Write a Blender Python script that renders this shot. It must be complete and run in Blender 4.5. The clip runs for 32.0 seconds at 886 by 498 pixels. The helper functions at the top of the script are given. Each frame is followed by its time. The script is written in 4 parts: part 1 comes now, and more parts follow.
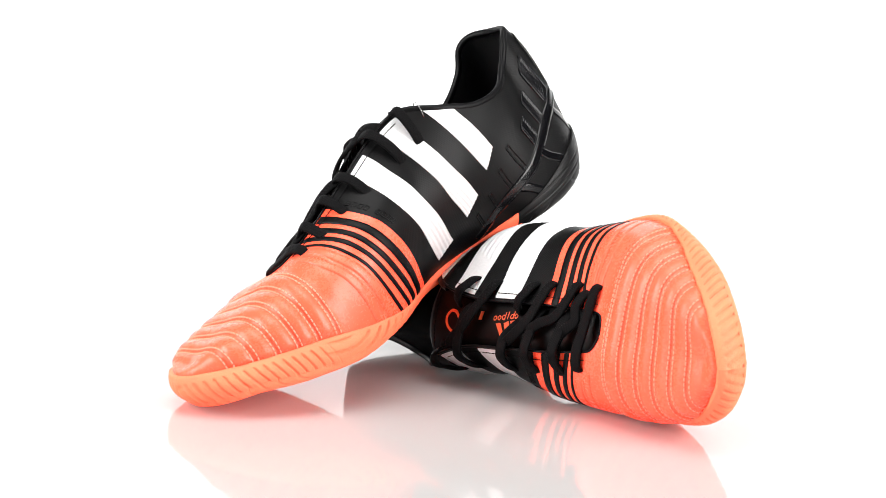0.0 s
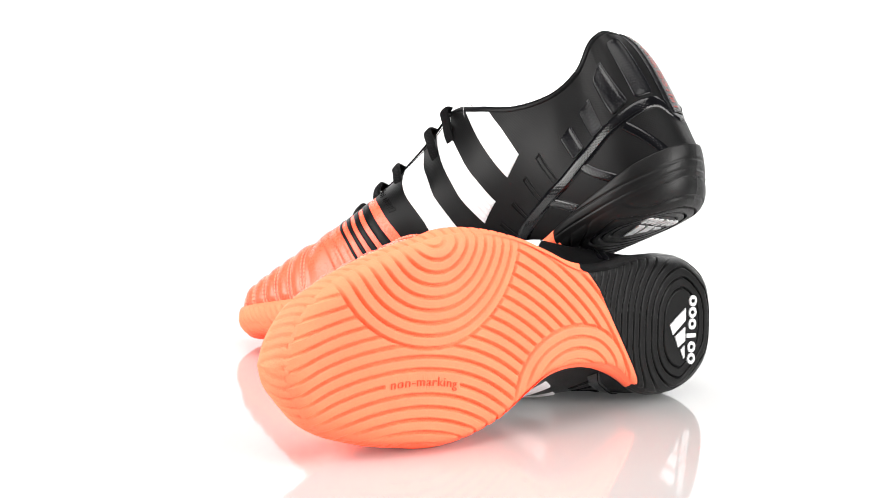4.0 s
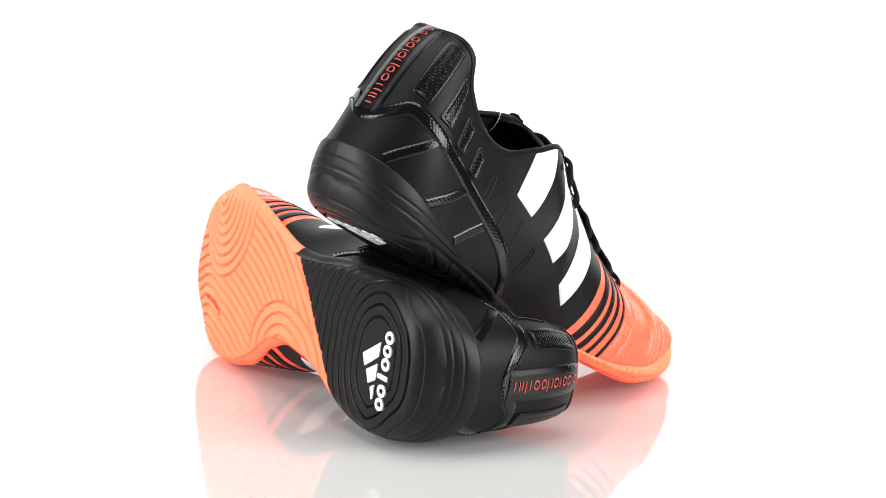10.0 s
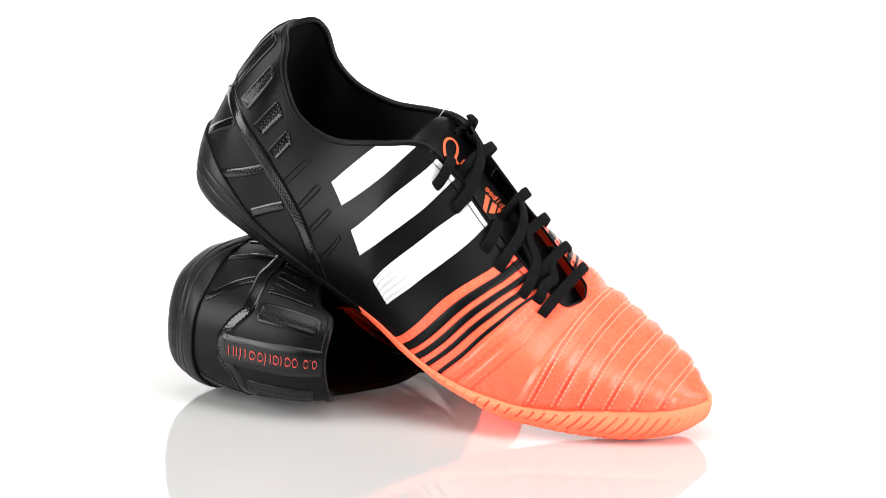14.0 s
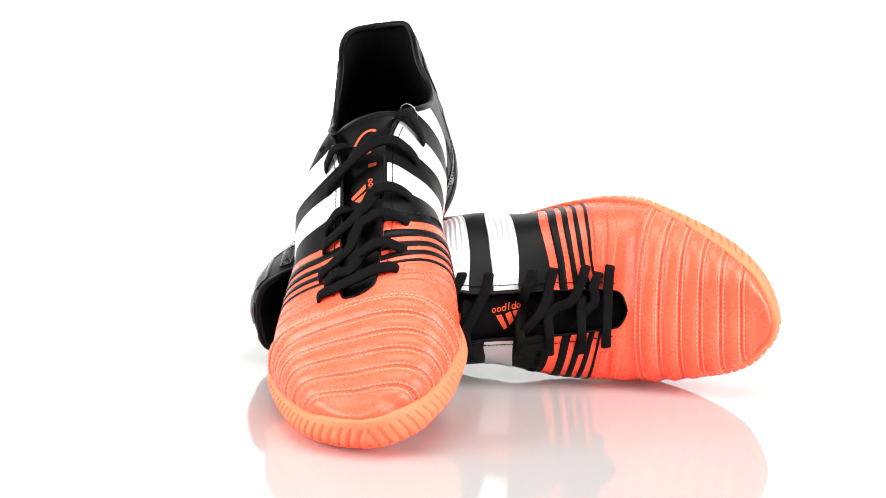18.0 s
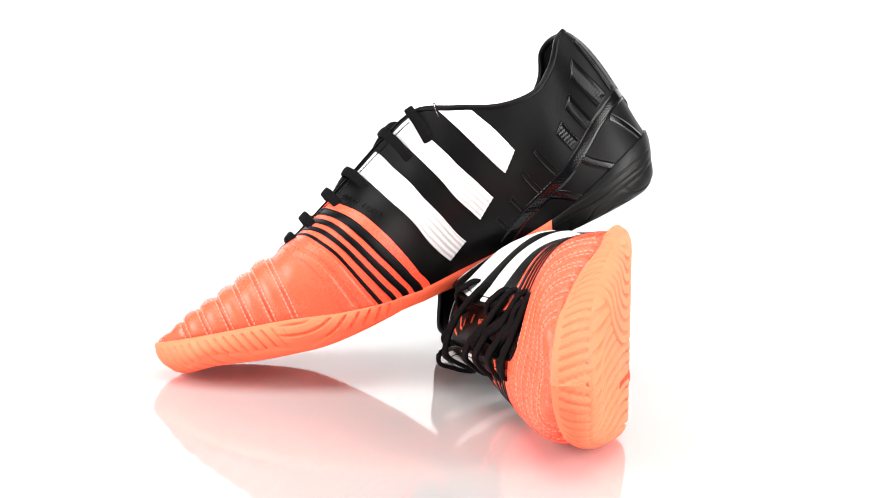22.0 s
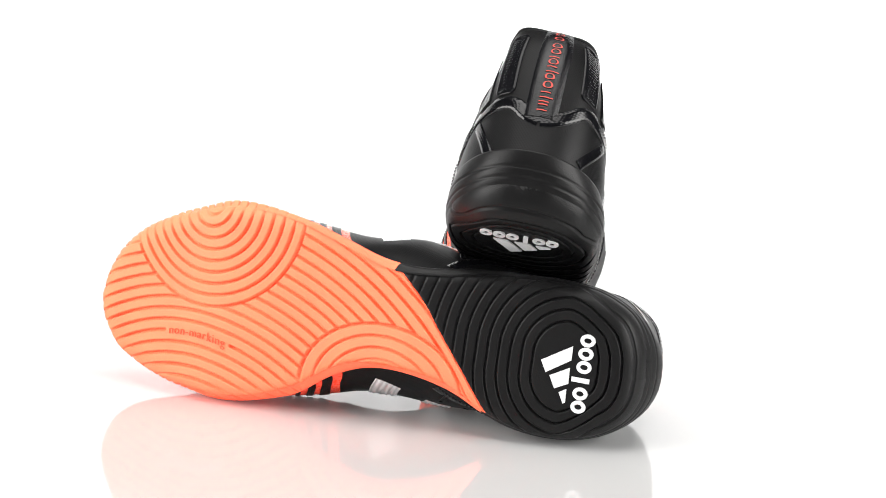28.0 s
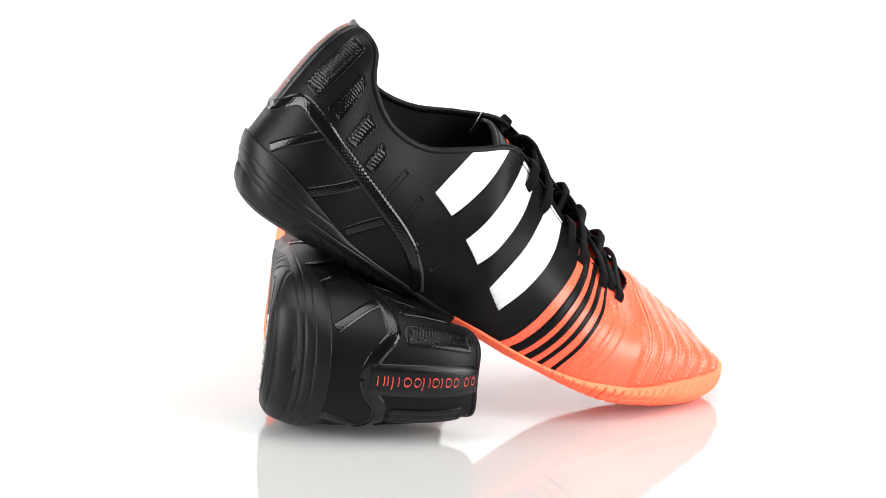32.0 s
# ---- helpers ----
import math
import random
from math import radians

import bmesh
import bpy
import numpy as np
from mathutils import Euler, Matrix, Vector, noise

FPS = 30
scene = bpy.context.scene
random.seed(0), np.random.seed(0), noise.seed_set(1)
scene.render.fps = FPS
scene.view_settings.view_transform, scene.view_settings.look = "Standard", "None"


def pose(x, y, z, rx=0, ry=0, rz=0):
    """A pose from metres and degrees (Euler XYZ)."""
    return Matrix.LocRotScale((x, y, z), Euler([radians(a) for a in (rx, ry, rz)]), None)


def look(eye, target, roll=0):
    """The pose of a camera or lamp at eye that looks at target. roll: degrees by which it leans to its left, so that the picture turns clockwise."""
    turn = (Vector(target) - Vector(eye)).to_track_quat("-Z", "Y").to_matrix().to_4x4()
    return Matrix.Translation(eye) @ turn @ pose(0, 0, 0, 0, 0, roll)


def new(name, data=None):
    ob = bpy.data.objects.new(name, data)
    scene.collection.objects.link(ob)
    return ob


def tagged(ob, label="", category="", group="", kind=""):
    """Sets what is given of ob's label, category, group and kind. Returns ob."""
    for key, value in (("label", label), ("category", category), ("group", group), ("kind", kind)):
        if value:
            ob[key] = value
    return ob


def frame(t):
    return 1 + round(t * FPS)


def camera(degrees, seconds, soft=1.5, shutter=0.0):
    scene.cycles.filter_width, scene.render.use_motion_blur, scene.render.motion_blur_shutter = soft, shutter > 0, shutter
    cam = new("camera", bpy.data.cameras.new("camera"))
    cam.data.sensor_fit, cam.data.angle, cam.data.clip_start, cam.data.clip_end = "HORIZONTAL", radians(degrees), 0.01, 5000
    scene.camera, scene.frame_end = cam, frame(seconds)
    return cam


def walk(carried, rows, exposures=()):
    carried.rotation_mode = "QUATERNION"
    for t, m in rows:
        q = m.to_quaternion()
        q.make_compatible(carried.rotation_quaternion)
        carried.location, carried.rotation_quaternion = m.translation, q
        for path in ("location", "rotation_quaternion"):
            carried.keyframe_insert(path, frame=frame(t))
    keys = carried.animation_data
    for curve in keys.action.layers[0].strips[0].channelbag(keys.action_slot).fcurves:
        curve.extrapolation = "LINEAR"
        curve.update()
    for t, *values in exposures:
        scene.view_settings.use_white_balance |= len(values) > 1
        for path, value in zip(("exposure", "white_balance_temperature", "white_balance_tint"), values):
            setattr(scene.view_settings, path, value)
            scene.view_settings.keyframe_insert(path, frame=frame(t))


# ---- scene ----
import functools

cam = camera(32.0, 32.0, soft=0.6)
EYE = Vector((0.0, -0.798, 0.1915))
AHEAD = Matrix.Rotation(radians(0.199), 3, "Z") @ Matrix.Rotation(radians(-8.415), 3, "X") @ Vector((0, 1, 0))
STAND = look(EYE, EYE + AHEAD, 2.725)
walk(cam, [(0.0, STAND), (32.0, STAND)])

TURN_RATE = -17.676  # degrees a second that the turning plate carries the shoes round
SWAY = (-2.35, -0.58, -0.30, -0.10)  # its unevenness within each turn, in degrees

# ---------------------------------------------------------------- light
world = bpy.data.worlds.new("studio_room")
scene.world = world
world.use_nodes = True
world.node_tree.nodes["Background"].inputs["Color"].default_value = (0.96, 0.98, 1.0, 1)
world.node_tree.nodes["Background"].inputs["Strength"].default_value = 0.06


def softbox(name, eye, target, width, height, watts):
    data = bpy.data.lights.new(name, "AREA")
    data.shape, data.size, data.size_y, data.energy = "RECTANGLE", width, height, watts
    data.color = (1.0, 0.985, 0.965)
    ob = new(name, data)
    ob.matrix_world = look(eye, target)
    return ob


softbox("overhead_softbox", (0.0, -0.25, 1.4), (0, 0.0, 0.05), 1.3, 1.0, 19.0)
softbox("left_softbox", (-1.25, -0.6, 0.6), (0, 0, 0.08), 0.9, 0.9, 26.0)
softbox("right_softbox", (1.25, -0.6, 0.6), (0, 0, 0.08), 0.9, 0.9, 26.0)

# ---------------------------------------------------------------- shoe form (right shoe, mm; x heel to toe, y to the inner side, z up)
def smooth_curve(xs, ys):
    """A monotone cubic through the given knots."""
    xs, ys = np.asarray(xs, float), np.asarray(ys, float)
    h, d = np.diff(xs), np.diff(ys) / np.diff(xs)
    m = np.r_[d[0], np.where(d[1:] * d[:-1] > 0, 2 * d[1:] * d[:-1] / (d[1:] + d[:-1] + 1e-12), 0), d[-1]]

    def at(x):
        x = np.clip(np.asarray(x, float), xs[0], xs[-1])
        i = np.clip(np.searchsorted(xs, x, "right") - 1, 0, len(xs) - 2)
        t = (x - xs[i]) / h[i]
        return (ys[i] * (1 + 2 * t) * (1 - t) ** 2 + m[i] * h[i] * t * (1 - t) ** 2
                + ys[i + 1] * t * t * (3 - 2 * t) + m[i + 1] * h[i] * t * t * (t - 1))
    return at


def curve_nd(us, pts):
    """A smooth (cardinal) curve through points of any size."""
    us, pts = np.asarray(us, float), np.asarray(pts, float)
    m = np.gradient(pts, us, axis=0)

    def at(u):
        u = np.clip(np.asarray(u, float), us[0], us[-1])
        i = np.clip(np.searchsorted(us, u, "right") - 1, 0, len(us) - 2)
        h = (us[i + 1] - us[i])[..., None]
        t = (u - us[i])[..., None] / h
        return (pts[i] * (1 + 2 * t) * (1 - t) ** 2 + m[i] * h * t * (1 - t) ** 2
                + pts[i + 1] * t * t * (3 - 2 * t) + m[i + 1] * h * t * t * (t - 1))
    return at


def outline(pts):
    pts = np.asarray(pts, float)
    s = np.r_[0, np.cumsum(np.hypot(*np.diff(pts, axis=0).T))]
    return curve_nd(s / s[-1], pts)


# outlines of the sole seen from below, heel to toe tip: inner (y > 0) and outer side
SOLE = {1: outline([(0, 0), (1, 10), (5, 19), (13, 26.5), (31, 33.5), (52, 33.5), (72, 27.5), (92, 17.8), (107, 15.2), (126, 15), (140, 17.6), (153, 25), (163, 32), (178, 39.5),
                    (194, 44.4), (211, 46.4), (228, 46), (247, 43.6), (262, 39.6), (272, 34.2), (278, 27), (282.6, 19), (284.6, 10)]),
        -1: outline([(0, 0), (1.5, -12.8), (8, -26.4), (26, -36.4), (47, -38), (74, -36.8), (100, -32.8), (121, -32), (147, -39.7), (171, -46.8), (188, -49.3), (206, -48.9),
                     (223, -45), (246, -36.8), (266, -25.5), (276.5, -14), (282.4, -2), (284.6, 10)])}
BOTTOM_Z = smooth_curve([-5, 0, 6, 16, 60, 100, 140, 172, 202, 233, 262, 281, 287], [7, 5.2, 3.7, 2.7, 2, 0, -2.5, -3.5, -2.3, 4, 12.3, 18.3, 20.3])
TOP_Z = {1: smooth_curve([-5, 0, 16, 41, 67, 78, 101, 143, 164, 192, 219, 248, 273, 287], [33, 32, 28.5, 20.5, 13.2, 11.2, 9.2, 8.8, 11, 17.5, 26.5, 34, 40, 43]),
         -1: smooth_curve([-5, 0, 12, 31, 56, 83, 113, 159, 184, 205, 229, 242, 265, 280, 287], [33, 32, 29.5, 22.5, 13, 8.5, 5, 3.8, 6, 11, 18.5, 25, 35, 41, 43])}

LIFT = {1: smooth_curve([110, 140, 165, 200, 235, 262, 278, 286], [0, 5, 7.5, 7, 7, 8, 4.5, 2]), -1: smooth_curve([110, 140, 165, 200, 240, 262, 286], [0, 2.2, 2.8, 2.6, 2.2, 1.6, 2.6])}


def under(x, y):
    """Height of the tread over a place of the sole."""
    k = np.clip(y / 80, -0.5, 0.5)
    return BOTTOM_Z(x) + LIFT[1](x) * (0.5 + k) + LIFT[-1](x) * (0.5 - k)


# the upper's lower edge (bx along the sole) and its top line, station by station: u, bx fraction, top x, y, z for the inner side, then for the outer one
HEEL_STATIONS = [
    # u     inner: base x, base y, top x, y, z          outer: base x, base y, top x, y, z
    (0.00, (-3.4, 0, 15.0, -2, 97.3), (-3.4, 0, 15.0, -2, 97.3)),
    (0.025, (-2.8, 6.5, 15.3, 3, 97.6), (-2.8, -6.8, 15.5, -7, 97.2)),
    (0.07, (1.8, 17, 17.4, 13.7, 98.2), (1.8, -18, 18.0, -15, 96.7)),
    (0.14, (17, 29, 24.5, 19.5, 94.8), (17, -31, 24.7, -21.4, 92.2)),
    (0.22, (38, 33.5, 35.5, 22.4, 82.8), (38, -36.5, 32, -23.8, 78.6)),
    (0.30, (60, 32.0, 50, 28.5, 75.6), (60, -37, 47.5, -26.5, 67.0)),
    (0.38, (84, 21.8, 71, 31.0, 76.8), (84, -36.3, 68.5, -25.5, 65.5))]
WAIST_STATIONS = [
    (0.46, (108, 15.6, 93, 28.5, 85.6), (108, -33, 91.5, -23, 76.2)),
    (0.53, (128, 15.8, 112, 19, 92.5), (128, -34.3, 110.5, -18, 85.0)),
    (0.60, (148, 23.5, 133, 12.5, 86.0), (148, -40, 131, -11.5, 78.0)),
    (0.67, (168, 37, 157, 12, 76.0), (168, -45.3, 154, -10, 67.0)),
    (0.74, (188, 43, 181, 12, 66.0), (188, -48, 178, -9.5, 57.5)),
    (0.785, (201, 45.2, 198, 10.5, 59.5), (201, -48.2, 197, -8.5, 51.5)),
    (0.81, (209, 46, 207, 8.5, 56.6), (209, -47.6, 206.5, -6, 50.0))]
TOE_STATIONS = [
    (0.825, (214, 46, 210.5, 1.5, 53.6), (214, -46.8, 210.5, 1.5, 53.6)),
    (0.85, (222, 44.6, 217, 1.7, 52.2), (222, -43, 217, 1.7, 52.2)),
    (0.90, (241, 41.8, 234, 2.4, 48.6), (241, -35, 234, 2.4, 48.6)),
    (0.95, (264, 33.5, 255, 3.6, 45.0), (264, -21.5, 255, 3.6, 45.0)),
    (0.98, (277.5, 23, 268, 4.6, 43.0), (277.5, -9.5, 268, 4.6, 43.0)),
    (0.992, (282.8, 16.5, 272, 5.2, 42.4), (282.8, 1, 272, 5.2, 42.4)),
    (1.00, (284.8, 9.5, 274, 6, 42.2), (284.8, 9.5, 274, 6, 42.2))]
STATIONS = HEEL_STATIONS + WAIST_STATIONS + TOE_STATIONS
US = [s[0] for s in STATIONS]
TALL = (1, 1, 1, 1, 1.03)  # height of the top line
UPPER = {1: curve_nd(US, np.array([s[1] for s in STATIONS]) * TALL), -1: curve_nd(US, np.array([s[2] for s in STATIONS]) * TALL)}
# leaning of the wall at its foot (outward from upright) and at its top edge (outward from straight down), and the reach of both
INNER_LEAN = curve_nd([0, 0.14, 0.3, 0.46, 0.6, 0.67, 0.74, 0.82, 0.85, 0.93, 1],
                    [(-11, 58, 0.4, 0.2), (-2, 12, 0.36, 0.36), (16, 14, 0.38, 0.36), (47, 20, 0.43, 0.36), (33, 56, 0.42, 0.45), (12, 70, 0.43, 0.5), (6, 86, 0.45, 0.55), (0, 104, 0.5, 0.6), (-2, 106, 0.5, 0.58), (-6, 98, 0.5, 0.56), (-14, 78, 0.5, 0.6)])
OUTER_LEAN = curve_nd([0, 0.14, 0.3, 0.46, 0.53, 0.6, 0.74, 0.82, 0.85, 0.93, 1],
                     [(-11, 58, 0.4, 0.2), (2, 16, 0.36, 0.36), (6, 16, 0.36, 0.36), (38, 28, 0.42, 0.38), (38, 38, 0.42, 0.4), (14, 48, 0.42, 0.42), (1, 58, 0.45, 0.5), (-1, 68, 0.5, 0.54), (-2, 70, 0.5, 0.56), (-6, 76, 0.5, 0.56), (-14, 78, 0.5, 0.6)])
LEAN = {1: INNER_LEAN, -1: OUTER_LEAN}


def upper(side, u, v, lift=0.0):
    """The upper's face, u from heel to toe tip, v from its foot to its top line, lifted off by some mm."""
    u, v = np.broadcast_arrays(np.asarray(u, float), np.asarray(v, float))

    def face(u, v):
        u = np.clip(u, 0, 1)
        k = UPPER[side](u)
        b = np.stack([k[..., 0], k[..., 1], TOP_Z[side](k[..., 0]) - 2.0], -1)
        t = k[..., 2:5]
        out = UPPER[side](np.clip(u + 0.01, 0, 1))[..., :2] - UPPER[side](np.clip(u - 0.01, 0, 1))[..., :2]
        out = np.stack([-out[..., 1] * side, out[..., 0] * side], -1)
        out /= np.linalg.norm(out, axis=-1, keepdims=True) + 1e-9
        out = np.where((u < 1e-6)[..., None], (-1.0, 0.0), np.where((u > 1 - 1e-6)[..., None], (1.0, 0.0), out))
        lean = LEAN[side](u)
        chord = np.linalg.norm(t - b, axis=-1)
        a0, a1 = np.radians(lean[..., 0]), np.radians(lean[..., 1])
        c0 = b + np.concatenate([out * np.sin(a0)[..., None], np.cos(a0)[..., None]], -1) * (chord * lean[..., 2])[..., None]
        c1 = t + np.concatenate([out * np.sin(a1)[..., None], -np.cos(a1)[..., None]], -1) * (chord * lean[..., 3])[..., None]
        w = v[..., None]
        return b * (1 - w) ** 3 + 3 * c0 * w * (1 - w) ** 2 + 3 * c1 * w * w * (1 - w) + t * w ** 3
    p = face(u, v)
    e = 0.004
    du, dv = face(np.minimum(u + e, 1), v) - face(np.maximum(u - e, 0), v), face(u, np.minimum(v + e, 1)) - face(u, np.maximum(v - e, 0))
    n = np.cross(dv, du) * side
    n = np.where((u > 1 - 1e-6)[..., None], -np.cross(dv, (0.0, 1.0, 0.0)), n)
    n /= np.linalg.norm(n, axis=-1, keepdims=True) + 1e-9
    # both sides share one upright normal along the middle of the closed toe
    d = UPPER[1](np.clip(u + 0.01, 0, 1))[..., 2:5] - UPPER[1](np.clip(u - 0.01, 0, 1))[..., 2:5]
    m = np.stack([-d[..., 2], 0 * u, d[..., 0]], -1)
    m /= np.linalg.norm(m, axis=-1, keepdims=True) + 1e-9
    k = (np.clip((v - 0.8) / 0.2, 0, 1) * np.clip((u - 0.825) / 0.012, 0, 1))[..., None]
    n = n * (1 - k) + m * k
    n /= np.linalg.norm(n, axis=-1, keepdims=True) + 1e-9
    # puffed ribs across the toe
    amount = np.clip((p[..., 0] - 213) / 3, 0, 1) * np.clip((276 - p[..., 0]) / 8, 0, 1) * np.clip(v / 0.07, 0, 1)
    return p + n * (lift + amount * 2.6 * np.abs(np.sin(np.pi * rib_phase(p[..., 0], p[..., 1]))) ** 0.7)[..., None]


def rib_phase(x, y):
    """Counts the stitched valleys across the toe, from the throat on; they bend forward on the outer side."""
    return (x - 0.0016 * np.minimum(y, 0) ** 2 - 0.0004 * np.maximum(y, 0) ** 2 - 215.5) / 10.6
# ---------------------------------------------------------------- end of the form

# ---------------------------------------------------------------- materials
def material(name, color, rough=0.5, spec=0.5, metal=0.0, coat=0.0):
    m = bpy.data.materials.new(name)
    m.use_nodes = True
    b = m.node_tree.nodes["Principled BSDF"]
    b.inputs["Base Color"].default_value = (*color, 1)
    b.inputs["Roughness"].default_value = rough
    b.inputs["Specular IOR Level"].default_value = spec
    b.inputs["Metallic"].default_value = metal
    b.inputs["Coat Weight"].default_value = coat
    b.inputs["Coat Roughness"].default_value = 0.12
    return m, m.node_tree.nodes, m.node_tree.links, b


def vary(nodes, links, shader, color, scale=90.0, amount=0.16, rough=(0.4, 0.55)):
    """Mottles colour and roughness at two scales."""
    pos = nodes.new("ShaderNodeTexCoord")
    big, fine = nodes.new("ShaderNodeTexNoise"), nodes.new("ShaderNodeTexNoise")
    big.inputs["Scale"].default_value, fine.inputs["Scale"].default_value = scale, scale * 14
    big.inputs["Detail"].default_value = 4
    for n in (big, fine):
        links.new(pos.outputs["Object"], n.inputs["Vector"])
    mix = nodes.new("ShaderNodeMath")
    mix.operation = "ADD"
    links.new(big.outputs["Fac"], mix.inputs[0])
    links.new(fine.outputs["Fac"], mix.inputs[1])
    ramp = nodes.new("ShaderNodeMapRange")
    ramp.inputs["From Min"].default_value, ramp.inputs["From Max"].default_value = 0.6, 1.4
    links.new(mix.outputs[0], ramp.inputs["Value"])
    tone = nodes.new("ShaderNodeMix")
    tone.data_type = "RGBA"
    tone.inputs["A"].default_value = (*[c * (1 - amount) for c in color], 1)
    tone.inputs["B"].default_value = (*[c * (1 + amount) for c in color], 1)
    links.new(ramp.outputs["Result"], tone.inputs["Factor"])
    links.new(tone.outputs["Result"], shader.inputs["Base Color"])
    r = nodes.new("ShaderNodeMapRange")
    r.inputs["To Min"].default_value, r.inputs["To Max"].default_value = rough
    links.new(ramp.outputs["Result"], r.inputs["Value"])
    links.new(r.outputs["Result"], shader.inputs["Roughness"])
    return pos, fine


def bumped(nodes, links, shader, height, strength, distance):
    b = nodes.new("ShaderNodeBump")
    b.inputs["Strength"].default_value, b.inputs["Distance"].default_value = strength, distance
    links.new(height, b.inputs["Height"])
    links.new(b.outputs["Normal"], shader.inputs["Normal"])


def leather(name, color, rough, spec, grain=1400.0, strength=0.35, coat=0.0):
    m, nodes, links, b = material(name, color, spec=spec, coat=coat)
    pos, fine = vary(nodes, links, b, color, 60.0, 0.07, rough)
    cells = nodes.new("ShaderNodeTexVoronoi")
    cells.inputs["Scale"].default_value = grain
    links.new(pos.outputs["Object"], cells.inputs["Vector"])
    bumped(nodes, links, b, cells.outputs["Distance"], strength, 0.0003)
    return m


def woven(name, color, rough, spec, step=0.0011, strength=0.5):
    """A synthetic embossed with a fine diagonal weave."""
    m, nodes, links, b = material(name, color, spec=spec)
    pos, fine = vary(nodes, links, b, color, 70.0, 0.15, rough)
    total = None
    for turn in (40, -40):
        turned = nodes.new("ShaderNodeMapping")
        turned.inputs["Rotation"].default_value = (0, 0, radians(turn))
        links.new(pos.outputs["UV"], turned.inputs["Vector"])
        wave = nodes.new("ShaderNodeTexWave")
        wave.inputs["Scale"].default_value = 0.314 / step
        links.new(turned.outputs["Vector"], wave.inputs["Vector"])
        if total is None:
            total = wave.outputs["Fac"]
        else:
            mult = nodes.new("ShaderNodeMath")
            mult.operation = "MULTIPLY"
            links.new(total, mult.inputs[0])
            links.new(wave.outputs["Fac"], mult.inputs[1])
            total = mult.outputs[0]
    bumped(nodes, links, b, total, strength, 0.0005)
    return m


# red above 1 puts added glow into both corals, standing for fluorescent dye
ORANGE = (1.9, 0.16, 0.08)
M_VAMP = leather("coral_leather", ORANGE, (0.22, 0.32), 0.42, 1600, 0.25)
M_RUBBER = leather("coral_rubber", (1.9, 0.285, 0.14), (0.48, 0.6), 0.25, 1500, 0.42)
M_BLACK = woven("black_synthetic", (0.0035, 0.0035, 0.0038), (0.36, 0.48), 0.16, 0.00115, 0.09)
M_BLACK_SMOOTH = leather("black_smooth_panel", (0.0035, 0.0035, 0.0038), (0.28, 0.4), 0.14, 2000, 0.3)
M_BLACK_RUBBER = leather("black_rubber", (0.0075, 0.0075, 0.0078), (0.32, 0.44), 0.22, 2000, 0.2)
M_GLOSS = woven("black_gloss_film", (0.004, 0.004, 0.005), (0.04, 0.09), 0.36, 0.0014, 0.12)
M_SATIN = leather("black_satin_strip", (0.004, 0.004, 0.005), (0.13, 0.2), 0.32, 1500, 0.4)
M_LINING = leather("black_lining", (0.0035, 0.0035, 0.004), (0.32, 0.44), 0.14, 1600, 0.25)
M_PADDING = leather("black_padded_lining", (0.012, 0.012, 0.013), (0.42, 0.55), 0.35, 1600, 0.2)
M_GLOSS_SOFT = woven("black_satin_panel", (0.0035, 0.0035, 0.0045), (0.12, 0.2), 0.24, 0.0014, 0.16)
M_WHITE = leather("white_synthetic", (0.84, 0.85, 0.86), (0.32, 0.42), 0.4, 1500, 0.12)
M_WHITE_INK = leather("white_moulded_rubber", (0.82, 0.83, 0.84), (0.4, 0.5), 0.4, 1500, 0.1)
M_LACE = woven("black_woven_lace", (0.0035, 0.0035, 0.004), (0.6, 0.75), 0.1, 0.0009, 0.5)
M_THREAD = leather("peach_thread", (1.0, 0.42, 0.29), (0.55, 0.7), 0.3, 4000, 0.2)
M_BLACK_THREAD = leather("black_thread", (0.005, 0.005, 0.0055), (0.5, 0.65), 0.15, 4000, 0.2)
M_RED = leather("red_embroidery", (0.6, 0.07, 0.055), (0.55, 0.7), 0.3, 4000, 0.3)
M_WORD = leather("deep_coral_lettering", (0.95, 0.14, 0.06), (0.5, 0.6), 0.3, 3000, 0.1)
M_CORAL_INK = leather("coral_print", (0.93, 0.14, 0.05), (0.4, 0.5), 0.35, 4000, 0.1)
M_CLEAR = leather("clear_plastic", (0.8, 0.8, 0.8), (0.1, 0.2), 0.5, 300, 0.05)
M_CLEAR.node_tree.nodes["Principled BSDF"].inputs["Transmission Weight"].default_value = 0.8


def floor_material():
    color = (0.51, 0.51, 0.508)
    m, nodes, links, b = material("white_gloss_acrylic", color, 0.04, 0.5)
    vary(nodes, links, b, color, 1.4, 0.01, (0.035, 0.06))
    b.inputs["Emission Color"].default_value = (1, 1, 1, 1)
    b.inputs["Emission Strength"].default_value = 0.04  # faint glow added to brighten the shaded floor under the shoes
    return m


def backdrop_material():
    m, nodes, links, b = material("glowing_white_backdrop", (0.85, 0.85, 0.85), 0.8, 0.1)
    # the sheet's own emission is added in place of lamps aimed at it
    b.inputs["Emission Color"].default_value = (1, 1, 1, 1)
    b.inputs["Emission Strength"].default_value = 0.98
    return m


# ---------------------------------------------------------------- mesh helpers
def mesh_object(name, verts, faces, mat, smooth=True):
    data = bpy.data.meshes.new(name)
    data.from_pydata([tuple(v) for v in np.asarray(verts, float).tolist()], [], faces)
    data.materials.append(mat)
    if smooth:
        data.polygons.foreach_set("use_smooth", [True] * len(data.polygons))
    data.update()
    return new(name, data)


